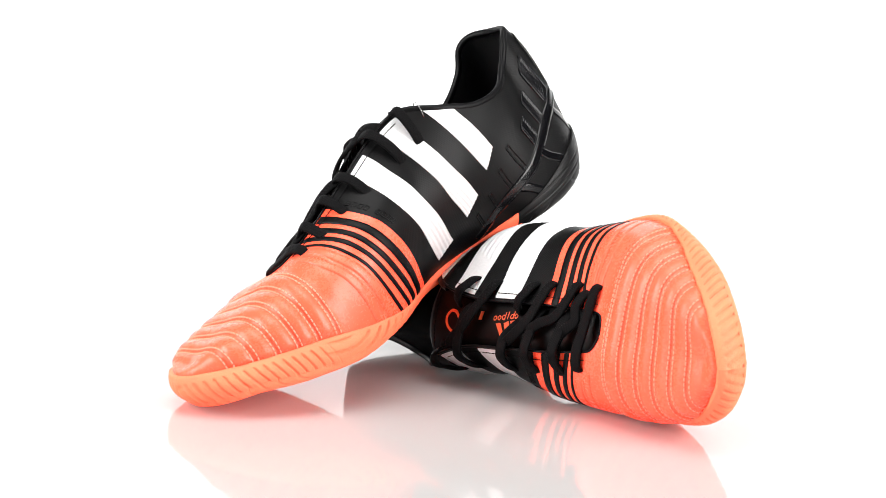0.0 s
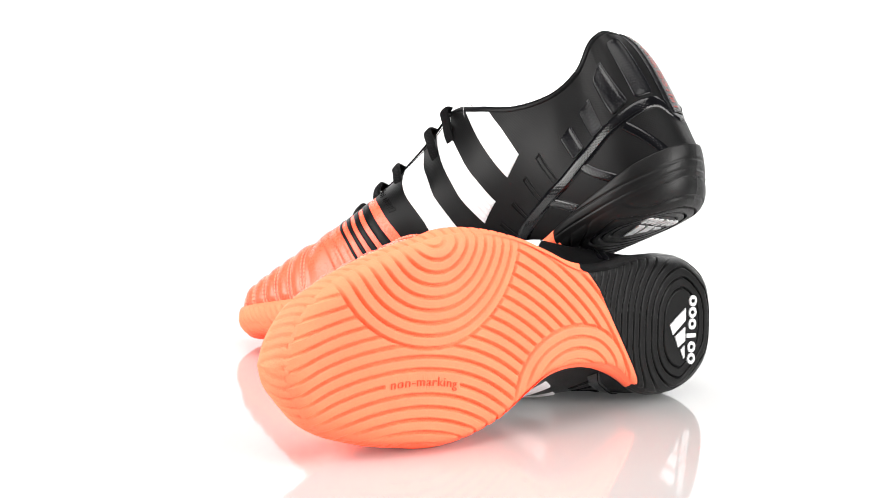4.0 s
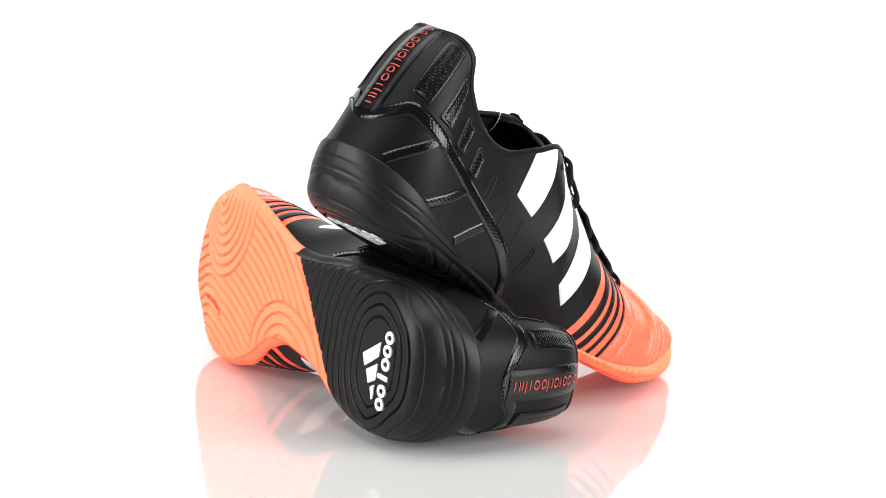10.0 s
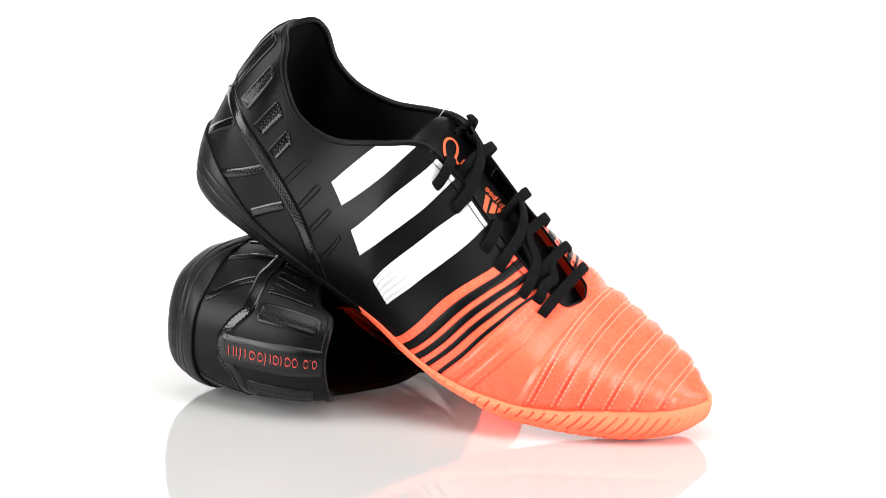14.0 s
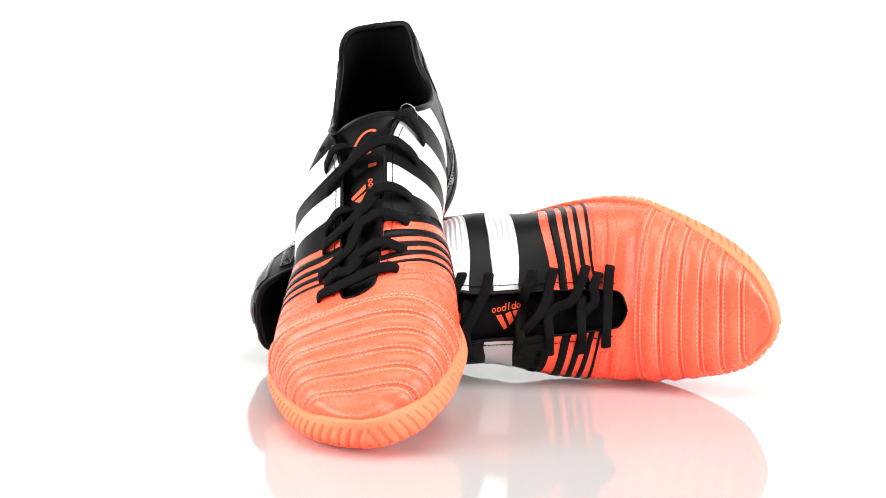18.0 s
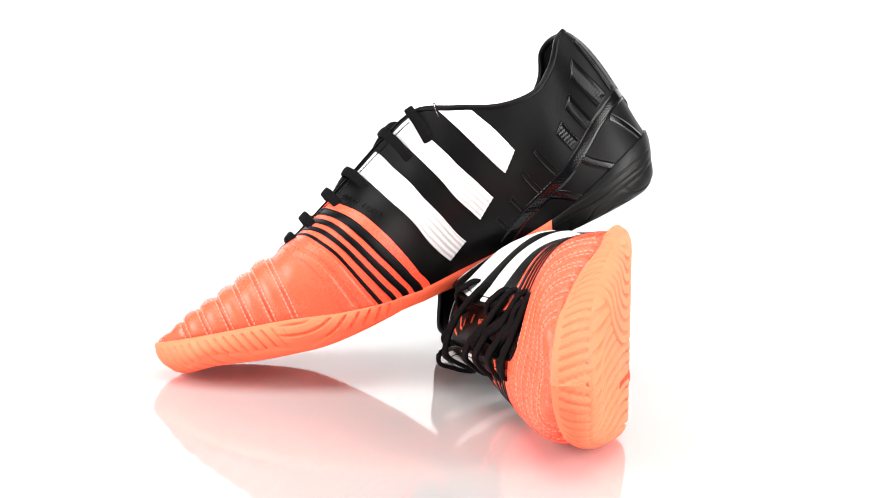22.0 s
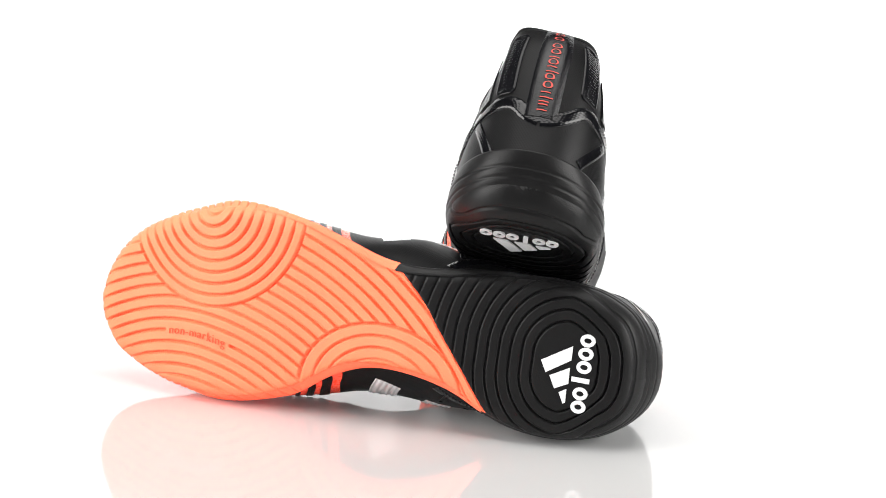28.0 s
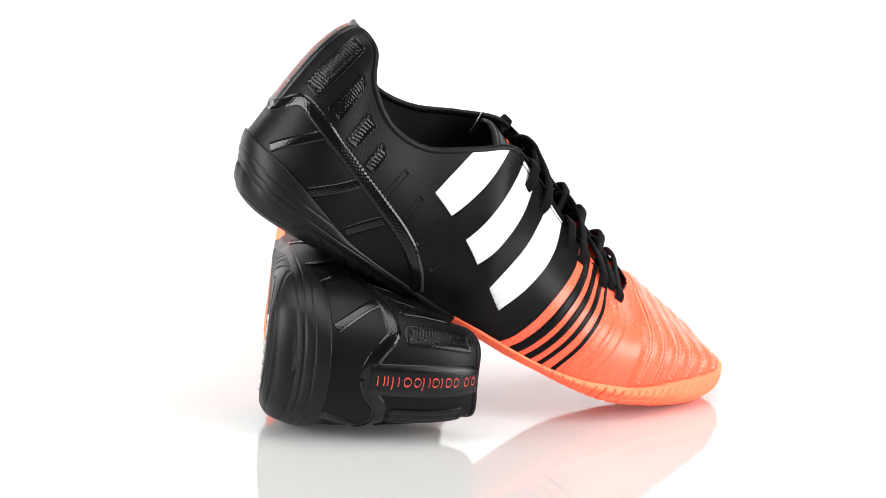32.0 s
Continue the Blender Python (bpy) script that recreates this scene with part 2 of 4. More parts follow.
class Sheet:
    """Gathers grids of points (mm) into one mesh; flip turns the faces round for the mirrored shoe."""

    def __init__(self):
        self.verts, self.faces, self.count, self.uvs = [], [], 0, []

    def grid(self, p, flip=False, loop=False):
        n, m = p.shape[:2]
        i = np.arange(n * m).reshape(n, m) + self.count
        if loop:
            i = np.concatenate([i, i[:, :1]], 1)
        q = np.stack([i[:-1, :-1], i[1:, :-1], i[1:, 1:], i[:-1, 1:]], -1).reshape(-1, 4)
        if flip:
            q = q[:, ::-1]
        du = np.r_[0, np.cumsum(np.linalg.norm(np.diff(p, axis=0), axis=-1).mean(1))]
        dv = np.r_[0, np.cumsum(np.linalg.norm(np.diff(p, axis=1), axis=-1).mean(0))]
        self.uvs.append(np.stack(np.meshgrid(du, dv, indexing="ij"), -1).reshape(-1, 2) * 0.001)
        self.verts.append(p.reshape(-1, 3))
        self.faces += q.tolist()
        self.count += n * m
        return self

    def face(self, idx, flip=False):
        self.faces.append(list(idx)[::-1] if flip else list(idx))

    def merged(self):
        v = np.concatenate(self.verts)
        return v, self.faces


def part(name, sheet, mat, parent, label="", mirror=1, weld=False, smooth=True):
    v, faces = sheet.merged()
    flat = np.concatenate(sheet.uvs) if sum(len(a) for a in sheet.uvs) == len(v) else None
    v = v * (0.001, 0.001 * mirror, 0.001)
    if mirror < 0:
        faces = [f[::-1] for f in faces]
    if weld:
        key = np.round(v * 20000).astype(np.int64)
        _, first, back = np.unique(key, axis=0, return_index=True, return_inverse=True)
        back = back.reshape(-1)
        v = v[first]
        flat = None if flat is None else flat[first]
        faces = [[k for n, k in enumerate(f) if k != f[n - 1]] for f in (back[np.array(faces)].tolist() if len({len(f) for f in faces}) == 1 else [[int(back[k]) for k in f] for f in faces])]
        faces = [f for f in faces if len(set(f)) > 2 and len(set(f)) == len(f)]
    ob = mesh_object(name, v, faces, mat, smooth)
    if flat is not None:
        layer = ob.data.uv_layers.new(name="run")
        index = np.empty(len(ob.data.loops), np.int32)
        ob.data.loops.foreach_get("vertex_index", index)
        layer.data.foreach_set("uv", flat[index].astype(np.float32).ravel())
    ob.parent = parent
    if label:
        tagged(ob, label=label)
    return ob


def frames_along(path):
    """Tangents of a path."""
    t = np.gradient(path, axis=0)
    return t / (np.linalg.norm(t, axis=1, keepdims=True) + 1e-9)


def band_along(path, normals, width, thick, steps=10):
    """A flat, rounded band (a lace, a piping) swept along a path."""
    t = frames_along(path)
    n = normals - (normals * t).sum(1, keepdims=True) * t
    n /= np.linalg.norm(n, axis=1, keepdims=True) + 1e-9
    s = np.cross(t, n)
    a = np.linspace(0, 2 * np.pi, steps, endpoint=False)
    c, d = np.cos(a), np.sin(a)
    c, d = np.sign(c) * np.abs(c) ** 0.65, np.sign(d) * np.abs(d) ** 0.55
    return path[:, None] + s[:, None] * (c * width / 2)[None, :, None] + n[:, None] * (d * thick / 2)[None, :, None]


def add_band(sheet, path, normals, width, thick, steps=10):
    p = band_along(np.asarray(path, float), np.asarray(normals, float), width, thick, steps)
    first = sheet.count
    sheet.grid(p, loop=True, flip=True)
    k = len(path)
    sheet.face(range(first, first + steps))
    sheet.face(range(first + (k - 1) * steps, first + k * steps), True)


# ---------------------------------------------------------------- sole
def groove(d, spacing, width, depth):
    """Depth of grooves that lie every so many mm along d."""
    e = np.abs((d / spacing + 0.5) % 1.0 - 0.5) * spacing
    return depth * np.clip(1.25 - e / (width / 2), 0, 1) ** 0.8


def heel_ring(x, y):
    """Distance from the short bar in the middle of the heel rings."""
    return np.hypot(x - 35, np.maximum(np.abs(y + 0.5) - 5, 0))


def tread(x, y):
    """How deep the tread is cut at a place of the sole: three sets of rings in front, rings round the heel."""
    r1 = np.hypot(x - 219, y + 48)
    r2 = np.hypot((x - 122) / 41.0, (y - 28) / 33.0) * 33.0
    r3 = np.hypot(x - 222, y - 115)
    front = groove(r3 - 103.3, 5.6, 1.45, 2.3) * (1 - (np.abs(r3 - 97.7) < 2.8) * (np.abs(x - 220.5) < 19.5))  # one groove breaks off for the word
    front = np.where(r2 < 33, groove(r2 - 33, 5.6, 1.3, 1.7) * (r2 > 13), front)
    front = np.where(r1 < 50.5, groove(r1 - 50.5, 5.6, 1.45, 2.3) * (r1 > 4), front)
    # one groove round each set of rings
    for d, inside in ((r1 - 50.5, True), (r2 - 33, r1 > 50.5)):
        front = np.where(inside, np.maximum(front, 2.0 * np.clip(1.25 - np.abs(d) / 0.68, 0, 1) ** 0.8), front)
    r4 = heel_ring(x, y)
    heel = groove(r4 - 16.0, 5.4, 1.15, 1.5) * (r4 > 15)
    b = split_x(y)
    return np.where(x < b - 0.6, heel, np.where(x > b + 0.6, front, 0.9))


SPLIT = smooth_curve([-34, -20, -7, 8, 15, 31], [121, 106.5, 96.5, 84.5, 79, 67])


def split_x(y):
    """Where the black heel unit meets the coral forefoot."""
    return SPLIT(y)


def rim_gap(x, y):
    """Distance from the sole's outline, and the outward direction at its nearest place."""
    w = np.linspace(0, 1, 640)
    line, out = [], []
    for side in (1, -1):
        p = SOLE[side](w)
        g = np.gradient(p, axis=0)
        g /= np.linalg.norm(g, axis=1, keepdims=True)
        line.append(p)
        out.append(np.stack([-g[:, 1], g[:, 0]], -1) * side)
    line, out = np.concatenate(line), np.concatenate(out)
    gap = np.full(x.shape, 1e9)
    best = np.zeros(x.shape, int)
    for n, (px, py) in enumerate(line):
        d = (x - px) ** 2 + (y - py) ** 2
        best = np.where(d < gap, n, best)
        gap = np.minimum(gap, d)
    return np.sqrt(gap), out[best]


def rim_rise(x):
    """How far the tread is drawn up round the edge of the sole."""
    return np.interp(x, [0, 20, 50, 100, 150, 200, 230, 260, 285], [13.0, 11.0, 7.0, 2.4, 1.6, 4.5, 6.6, 6.6, 5.0])


def rim_band(x):
    """How wide the rounding of the sole's edge is, seen from below."""
    return np.interp(x, [0, 20, 50, 100, 150, 200, 260, 285], [13.0, 12.0, 8.0, 4.5, 6.0, 8.0, 10.0, 10.0])


@functools.lru_cache(None)
def sole_mesh():
    """Points and faces of the tread, and how far each face lies in front of the colour split."""
    n, m = 820, 320
    a = np.linspace(0, np.pi, n)
    xs = 142.3 - 142.25 * np.cos(a)
    w = np.linspace(0, 1, 2001)
    edge = {}
    for side in (1, -1):
        p = SOLE[side](w)
        keep = np.maximum.accumulate(p[:, 0])
        edge[side] = np.interp(xs, keep + np.arange(len(keep)) * 1e-7, p[:, 1])
    v = np.linspace(0, 1, m)
    v = v * 0.45 + (0.5 - 0.5 * np.cos(np.pi * v)) * 0.55
    x = np.repeat(xs[:, None], m, 1)
    y = edge[-1][:, None] * (1 - v) + edge[1][:, None] * v
    # pull the nearest row of points onto the colour split
    off = x - split_x(y)
    near = np.abs(off).argmin(0)
    x[near, np.arange(m)] -= off[near, np.arange(m)]
    gap, away = rim_gap(x, y)
    gap = np.maximum(gap - 0.3, 0)
    gap[:, 0] = gap[:, -1] = gap[0] = gap[-1] = 0
    d = np.clip(gap / rim_band(x), 0, 1)
    steep = (1 - d) ** 1.5
    cut = tread(x, y)
    # round the heel the rings follow the edge
    ring = heel_ring(x, y)
    k = np.clip((36 - x) / 18, 0, 1)
    ring = ring * (1 - k) + np.maximum(36 - gap, ring * 0.9) * k
    cut = np.where((x < 40) & (ring > 15), groove(ring - 16.0, 5.4, 1.15, 1.5), cut)
    z = under(x, y) + cut * (1 - 0.97 * steep) + rim_rise(x) * (1 - np.sqrt(np.clip(1 - (1 - d) ** 2.2, 0, 1)))
    p = np.stack([x - away[..., 0] * cut * steep * 0.2, y - away[..., 1] * cut * steep * 0.2, z], -1)
    i = np.arange(n * m).reshape(n, m)
    q = np.stack([i[:-1, :-1], i[:-1, 1:], i[1:, 1:], i[1:, :-1]], -1)
    mid = (x[:-1, :-1] + x[1:, 1:] + x[:-1, 1:] + x[1:, :-1]) / 4 - split_x((y[:-1, :-1] + y[1:, 1:]) / 2)
    return p.reshape(-1, 3), q, mid


def sole_floor(shoe, mirror):
    points, q, mid = sole_mesh()
    made = {}
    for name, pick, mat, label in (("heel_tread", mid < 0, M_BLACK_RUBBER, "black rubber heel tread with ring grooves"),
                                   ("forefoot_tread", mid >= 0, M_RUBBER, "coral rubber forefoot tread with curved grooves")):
        sheet = Sheet()
        used, back = np.unique(q[pick], return_inverse=True)
        sheet.verts, sheet.count = [points[used]], len(used)
        sheet.faces = back.reshape(-1, 4).tolist()
        made[name] = part(name, sheet, mat, shoe, label, mirror)
    return made


def wall_points(side, u, s):
    """The sole's side wall, u as on the upper, s from the tread's rim to the upper's foot."""
    u, s = np.meshgrid(u, s, indexing="ij")
    base = UPPER[side](u)[..., :2]
    w = np.linspace(0, 1, 1501)
    line = SOLE[side](w)
    keep = np.maximum.accumulate(line[:, 0]) + np.arange(1501) * 1e-7
    span = np.clip((base[..., 0] + 3.0) / 287.8, 0, 1) * 284.6
    k = np.interp(span, keep, w)
    # round the heel and the toe both edges are followed at the same pace
    uu = np.linspace(0, 1, 2001)
    foot = UPPER[side](uu)[:, :2]
    run = np.r_[0, np.cumsum(np.linalg.norm(np.diff(foot, axis=0), axis=1))]
    kx = np.interp(np.clip((foot[:, 0] + 3.0) / 287.8, 0, 1) * 284.6, keep, w)
    i, j = 440, 1860
    kx = np.where(uu < uu[i], run / run[i] * kx[i], np.where(uu > uu[j], kx[j] + (run - run[j]) / (run[-1] - run[j]) * (1 - kx[j]), kx))
    k = np.interp(u, uu, kx)
    low = SOLE[side](k)
    ahead = UPPER[side](np.clip(u + 0.01, 0, 1))[..., :2] - UPPER[side](np.clip(u - 0.01, 0, 1))[..., :2]
    out = np.stack([-ahead[..., 1] * side, ahead[..., 0] * side], -1)
    out /= np.linalg.norm(out, axis=-1, keepdims=True) + 1e-9
    out = np.where((u < 1e-6)[..., None], (-1.0, 0.0), np.where((u > 1 - 1e-6)[..., None], (1.0, 0.0), out))
    zhigh = TOP_Z[side](base[..., 0])
    zlow = np.minimum(under(low[..., 0], low[..., 1]) + rim_rise(low[..., 0]), zhigh - 2.0)
    t = np.clip(s, 0, 1)
    high = zhigh - zlow
    bulge = (0.9 + 1.2 * np.clip((u - 0.7) / 0.1, 0, 1) + 0.6 * np.clip((u - 0.93) / 0.04, 0, 1)) * np.sin(np.pi * np.clip(t * 0.97 + 0.0, 0, 1)) ** 0.8
    heel = np.clip((0.36 - u) / 0.08, 0, 1)
    # the tread's grooves run on up the wall, leaning back a little
    inner = low + out * (t * high)[..., None]
    cut = np.clip((u - 0.64) / 0.05, 0, 1) * tread(inner[..., 0], inner[..., 1]) * np.interp(u, [0.86, 0.93], [0.8 if side > 0 else 0.25, 0.9]) * np.clip((0.86 - t) / 0.1, 0, 1) * (0.5 + 0.5 * np.clip(t / 0.15, 0, 1))
    # ribs run round the toe bumper
    rib = groove((1 - k) * 330.0 + t * high * 0.35, 4.7, 1.15, 1.3) * np.clip((0.82 - t) / 0.08, 0, 1)
    wide = np.clip((u - (0.845 if side > 0 else 0.75)) / 0.03, 0, 1)
    cut = cut * (1 - wide) + rib * wide
    cut = cut + heel * groove(t * high - 2.5, 4.6, 1.0, 0.5) * (t * high < 9)
    inset = np.where(s > 1, (s - 1) * 3.0, 0) + np.where(s < 0, 1.0, -0.15)
    xy = low * (1 - t[..., None]) + (base + out * 0.9) * t[..., None] + out * (bulge - cut - inset)[..., None]
    z = zlow * (1 - t) + zhigh * t + np.where(s > 1, -(s - 1) * 0.6, 0) + np.where(s < 0, -2.0, 0)
    return np.concatenate([xy, z[..., None]], -1)


def side_u(side, x):
    us = np.linspace(0, 1, 2001)
    return float(np.interp(x, UPPER[side](us)[:, 0], us))


def sole_walls(shoe, mirror):
    s = np.r_[-0.2, np.linspace(0, 1, 26), 1.4, 2.0]
    heel, front = Sheet(), Sheet()
    for side, x in ((1, 70), (-1, 120)):
        cut = side_u(side, x)
        heel.grid(wall_points(side, np.linspace(0, cut, 130), s), flip=side > 0)
        front.grid(wall_points(side, np.linspace(cut, 1, 640), s), flip=side > 0)
    part("heel_sidewall", heel, M_BLACK_RUBBER, shoe, "black rubber heel wall", mirror, weld=True)
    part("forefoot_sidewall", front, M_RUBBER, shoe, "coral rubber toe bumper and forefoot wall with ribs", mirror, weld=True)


# ---------------------------------------------------------------- upper
def edge_curve(points):
    """u over v along a seam that climbs the upper."""
    p = sorted((v, u) for u, v in points)
    return smooth_curve([q[0] for q in p], [q[1] for q in p])


SEAM_BACK = {1: edge_curve([(0.5844, 0), (0.5884, 0.037), (0.6116, 0.127), (0.6515, 0.328), (0.6863, 0.582), (0.7133, 0.863), (0.717, 1)]), -1: edge_curve([(0.585, 0), (0.6052, 0.07), (0.6657, 0.441), (0.7043, 0.736), (0.7146, 0.856), (0.719, 1)])}
SEAM_FRONT = {1: edge_curve([(0.69, 0), (0.712, 0.164), (0.7391, 0.375), (0.7648, 0.605), (0.7785, 0.84), (0.784, 1)]), -1: edge_curve([(0.692, 0), (0.7275, 0.251), (0.7571, 0.585), (0.7712, 0.88), (0.779, 1)])}


def panel(side, left, right, v0, v1, n, m, lift=0.0):
    """A piece of the upper between two seams u(v)."""
    v = np.linspace(v0, v1, m)[None]
    k = np.linspace(0, 1, n)[:, None]
    ul, ur = (np.broadcast_to(f(v) if callable(f) else f, v.shape) for f in (left, right))
    return upper(side, ul * (1 - k) + ur * k, v + 0 * k, lift)


def slab(sheet, side, left, right, v0, v1, n, m, lift, depth=0.5):
    """A raised piece with thickness, whose rim dips into the upper."""
    v = np.linspace(v0, v1, m)
    k = np.linspace(0, 1, n)
    K, V = np.meshgrid(k, v, indexing="ij")
    ul, ur = (np.broadcast_to(f(V) if callable(f) else f, V.shape) for f in (left, right))
    d = np.full((n, m), lift)
    d[0] = d[-1] = d[:, 0] = d[:, -1] = lift - depth
    K2, V2 = K.copy(), V.copy()
    K2[1], K2[-2] = K2[0] + 0.02, K2[-1] - 0.02
    V2[:, 1], V2[:, -2] = V2[:, 0] + 0.012 * (v1 - v0), V2[:, -1] - 0.012 * (v1 - v0)
    p = upper(side, ul * (1 - K2) + ur * K2, V2, 0) 
    q = upper(side, ul * (1 - K2) + ur * K2, V2, 1.0)
    sheet.grid(p + (q - p) * d[..., None], flip=side < 0)


def upper_shell(shoe, mirror):
    rear, vamp, lining = Sheet(), Sheet(), Sheet()
    for side in (1, -1):
        rear.grid(panel(side, 0.0, SEAM_BACK[side], 0, 1, 110, 50), flip=side < 0)
        vamp.grid(panel(side, SEAM_BACK[side], 1.0, 0, 1, 170, 60), flip=side < 0)
        lining.grid(panel(side, 0.0, 0.56, 0.02, 1, 60, 30, -2.6), flip=side > 0)
    part("rear_upper", rear, M_BLACK, shoe, "black embossed synthetic rear upper", mirror, weld=True)
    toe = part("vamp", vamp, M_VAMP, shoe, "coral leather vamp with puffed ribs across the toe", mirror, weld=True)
    part("lining", lining, M_PADDING, shoe, "smooth black padded lining", mirror, weld=True)
    # rolled collar edge from one side of the throat round the heel to the other
    u = np.linspace(0.545, 0, 60)
    a, b = upper(1, u, 1.0, -1.2), upper(-1, u[::-1][1:], 1.0, -1.2)
    path = np.concatenate([a, b])
    outward = np.concatenate([upper(1, u, 1.0, 0), upper(-1, u[::-1][1:], 1.0, 0)]) - path
    collar = Sheet()
    add_band(collar, path, outward, 3.4, 3.4, 12)
    part("collar_binding", collar, M_LINING, shoe, "thin rolled black collar binding", mirror)
    for side in (1, -1):
        u = np.linspace(0.54, 0.822, 70)
        edge, inner = upper(side, u, 1.0, 0.1), upper(side, u, 1.0, -1.0)
        bind = Sheet()
        add_band(bind, edge, edge - inner, 1.0, 1.5, 8)
        part("throat_binding", bind, M_LINING, shoe, "black bound throat edge", mirror)
        u = np.linspace(0.548, 0.8, 130)
        at, off = upper(side, u, 0.955, 0), upper(side, u, 0.955, 1.0)
        seam = Sheet()
        stitches(seam, at + (off - at) * 0.5, off - at, 2.1, 0.5, 0.18, 0.12)
        part("throat_stitching", seam, M_BLACK_THREAD, shoe, "", mirror)
    # insole inside
    x = np.linspace(12, 200, 40)[:, None]
    k = np.linspace(-1, 1, 13)[None]
    y = k * np.interp(x, [12, 40, 85, 105, 130, 150, 200], [16, 27, 18, 13, 13, 20, 34])
    sole = Sheet().grid(np.stack([x + 0 * k, y, np.interp(x, [12, 60, 150, 200], [30, 18, 15, 20]) + 0.002 * y * y], -1), flip=True)
    part("insole", sole, M_LINING, shoe, "black insole", mirror)
    return toe


INNER_STRIPES = [([(0.3708, 0.662), (0.3914, 0.779), (0.4094, 0.876), (0.4223, 0.933), (0.4326, 0.985)], [(0.3953, 0.525), (0.421, 0.642), (0.4622, 0.826), (0.479, 0.913), (0.4918, 0.985)]),
    ([(0.4223, 0.398), (0.4481, 0.508), (0.497, 0.682), (0.5318, 0.823), (0.5382, 0.946), (0.5382, 0.985)], [(0.4571, 0.284), (0.479, 0.371), (0.5163, 0.482), (0.5627, 0.656), (0.5845, 0.846), (0.5871, 0.985)]),
    ([(0.4944, 0.181), (0.5433, 0.338), (0.5923, 0.522), (0.627, 0.786), (0.6206, 0.985)], [(0.5382, 0.097), (0.5627, 0.171), (0.6, 0.311), (0.6476, 0.555), (0.6657, 0.86), (0.6631, 0.985)])]
OUTER_STRIPES = [([(0.4069, 0.722), (0.4223, 0.813), (0.4378, 0.896), (0.4519, 0.97), (0.4547, 0.985)], [(0.4352, 0.599), (0.4725, 0.719), (0.5001, 0.823), (0.5146, 0.916), (0.5207, 0.985)]),
    ([(0.4661, 0.482), (0.5104, 0.632), (0.5468, 0.803), (0.5584, 0.953), (0.5581, 0.985)], [(0.4979, 0.361), (0.5478, 0.508), (0.5851, 0.709), (0.5977, 0.896), (0.5985, 0.985)]),
    ([(0.5349, 0.258), (0.5813, 0.475), (0.6173, 0.712), (0.6322, 0.88), (0.6343, 0.985)], [(0.5658, 0.157), (0.6067, 0.348), (0.6482, 0.599), (0.6698, 0.849), (0.6721, 0.985)])]
STRIPES = {1: INNER_STRIPES, -1: OUTER_STRIPES}


def ruled(sheet, side, back, front, lift, depth, n=9, m=40, corrugate=0.0):
    """A raised strip between two edges given as (u, v) points from its foot to its top."""
    kb, kf = (curve_nd(np.linspace(0, 1, len(e)) if len(e) < 4 else (np.array(e)[:, 1] - e[0][1]) / (e[-1][1] - e[0][1]), e) for e in (back, front))
    s = np.linspace(0, 1, m)
    a, b = kb(s)[None], kf(s)[None]
    w = np.linspace(0, 1, n)[:, None, None]
    w[1], w[-2] = 0.03, 0.97
    uv = a * (1 - w) + b * w
    p, q = upper(side, uv[..., 0], uv[..., 1], 0), upper(side, uv[..., 0], uv[..., 1], 1.0)
    d = np.full(uv.shape[:2], lift)
    if corrugate:
        d = d + corrugate * np.cos(w[..., 0] * 2 * np.pi * 5) * np.clip((0.5 + 0.14 * w[..., 0] - s[None]) / 0.02, 0, 1)
    d[0] = d[-1] = lift - depth
    d[:, 0] = d[:, -1] = lift - depth
    sheet.grid(p + (q - p) * d[..., None], flip=side < 0)


def stripes_and_bands(shoe, mirror):
    for side in (1, -1):
        for back, front in STRIPES[side]:
            s = Sheet()
            ruled(s, side, back, front, 0.5, 0.8, 41, 70, 0.22)
            part("stripe", s, M_WHITE, shoe, "white synthetic side stripe", mirror)
        for lo0, lo1, hi0, hi1 in ((0.155, 0.33, 0.21, 0.40), (0.425, 0.555, 0.52, 0.65), (0.665, 0.755, 0.745, 0.86), (0.915, 1.0, 0.945, 1.0)):
            f0, f1 = SEAM_BACK[side], SEAM_FRONT[side]
            s = Sheet()
            slab(s, side, (lambda v, a=lo0, b=hi0: f0(v) + (f1(v) - f0(v)) * (a + (b - a) * v)),
                 (lambda v, a=lo1, b=hi1: f0(v) + (f1(v) - f0(v)) * (a + (b - a) * v)), 0.0, 0.998, 7, 60, 0.4, 0.6)
            part("black_line", s, M_BLACK_SMOOTH, shoe, "", mirror)
        # two thin coral overlays between the lines and the ribbed toe
        for lo0, lo1, hi0, hi1 in ((1.06, 1.3, 1.05, 1.22), (1.36, 1.6, 1.28, 1.44)):
            s = Sheet()
            slab(s, side, (lambda v, a=lo0, b=hi0: f0(v) + (f1(v) - f0(v)) * (a + (b - a) * v)),
                 (lambda v, a=lo1, b=hi1: f0(v) + (f1(v) - f0(v)) * (a + (b - a) * v)), 0.02, 0.86, 7, 60, 0.22, 0.5)
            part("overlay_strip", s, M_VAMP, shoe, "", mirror)


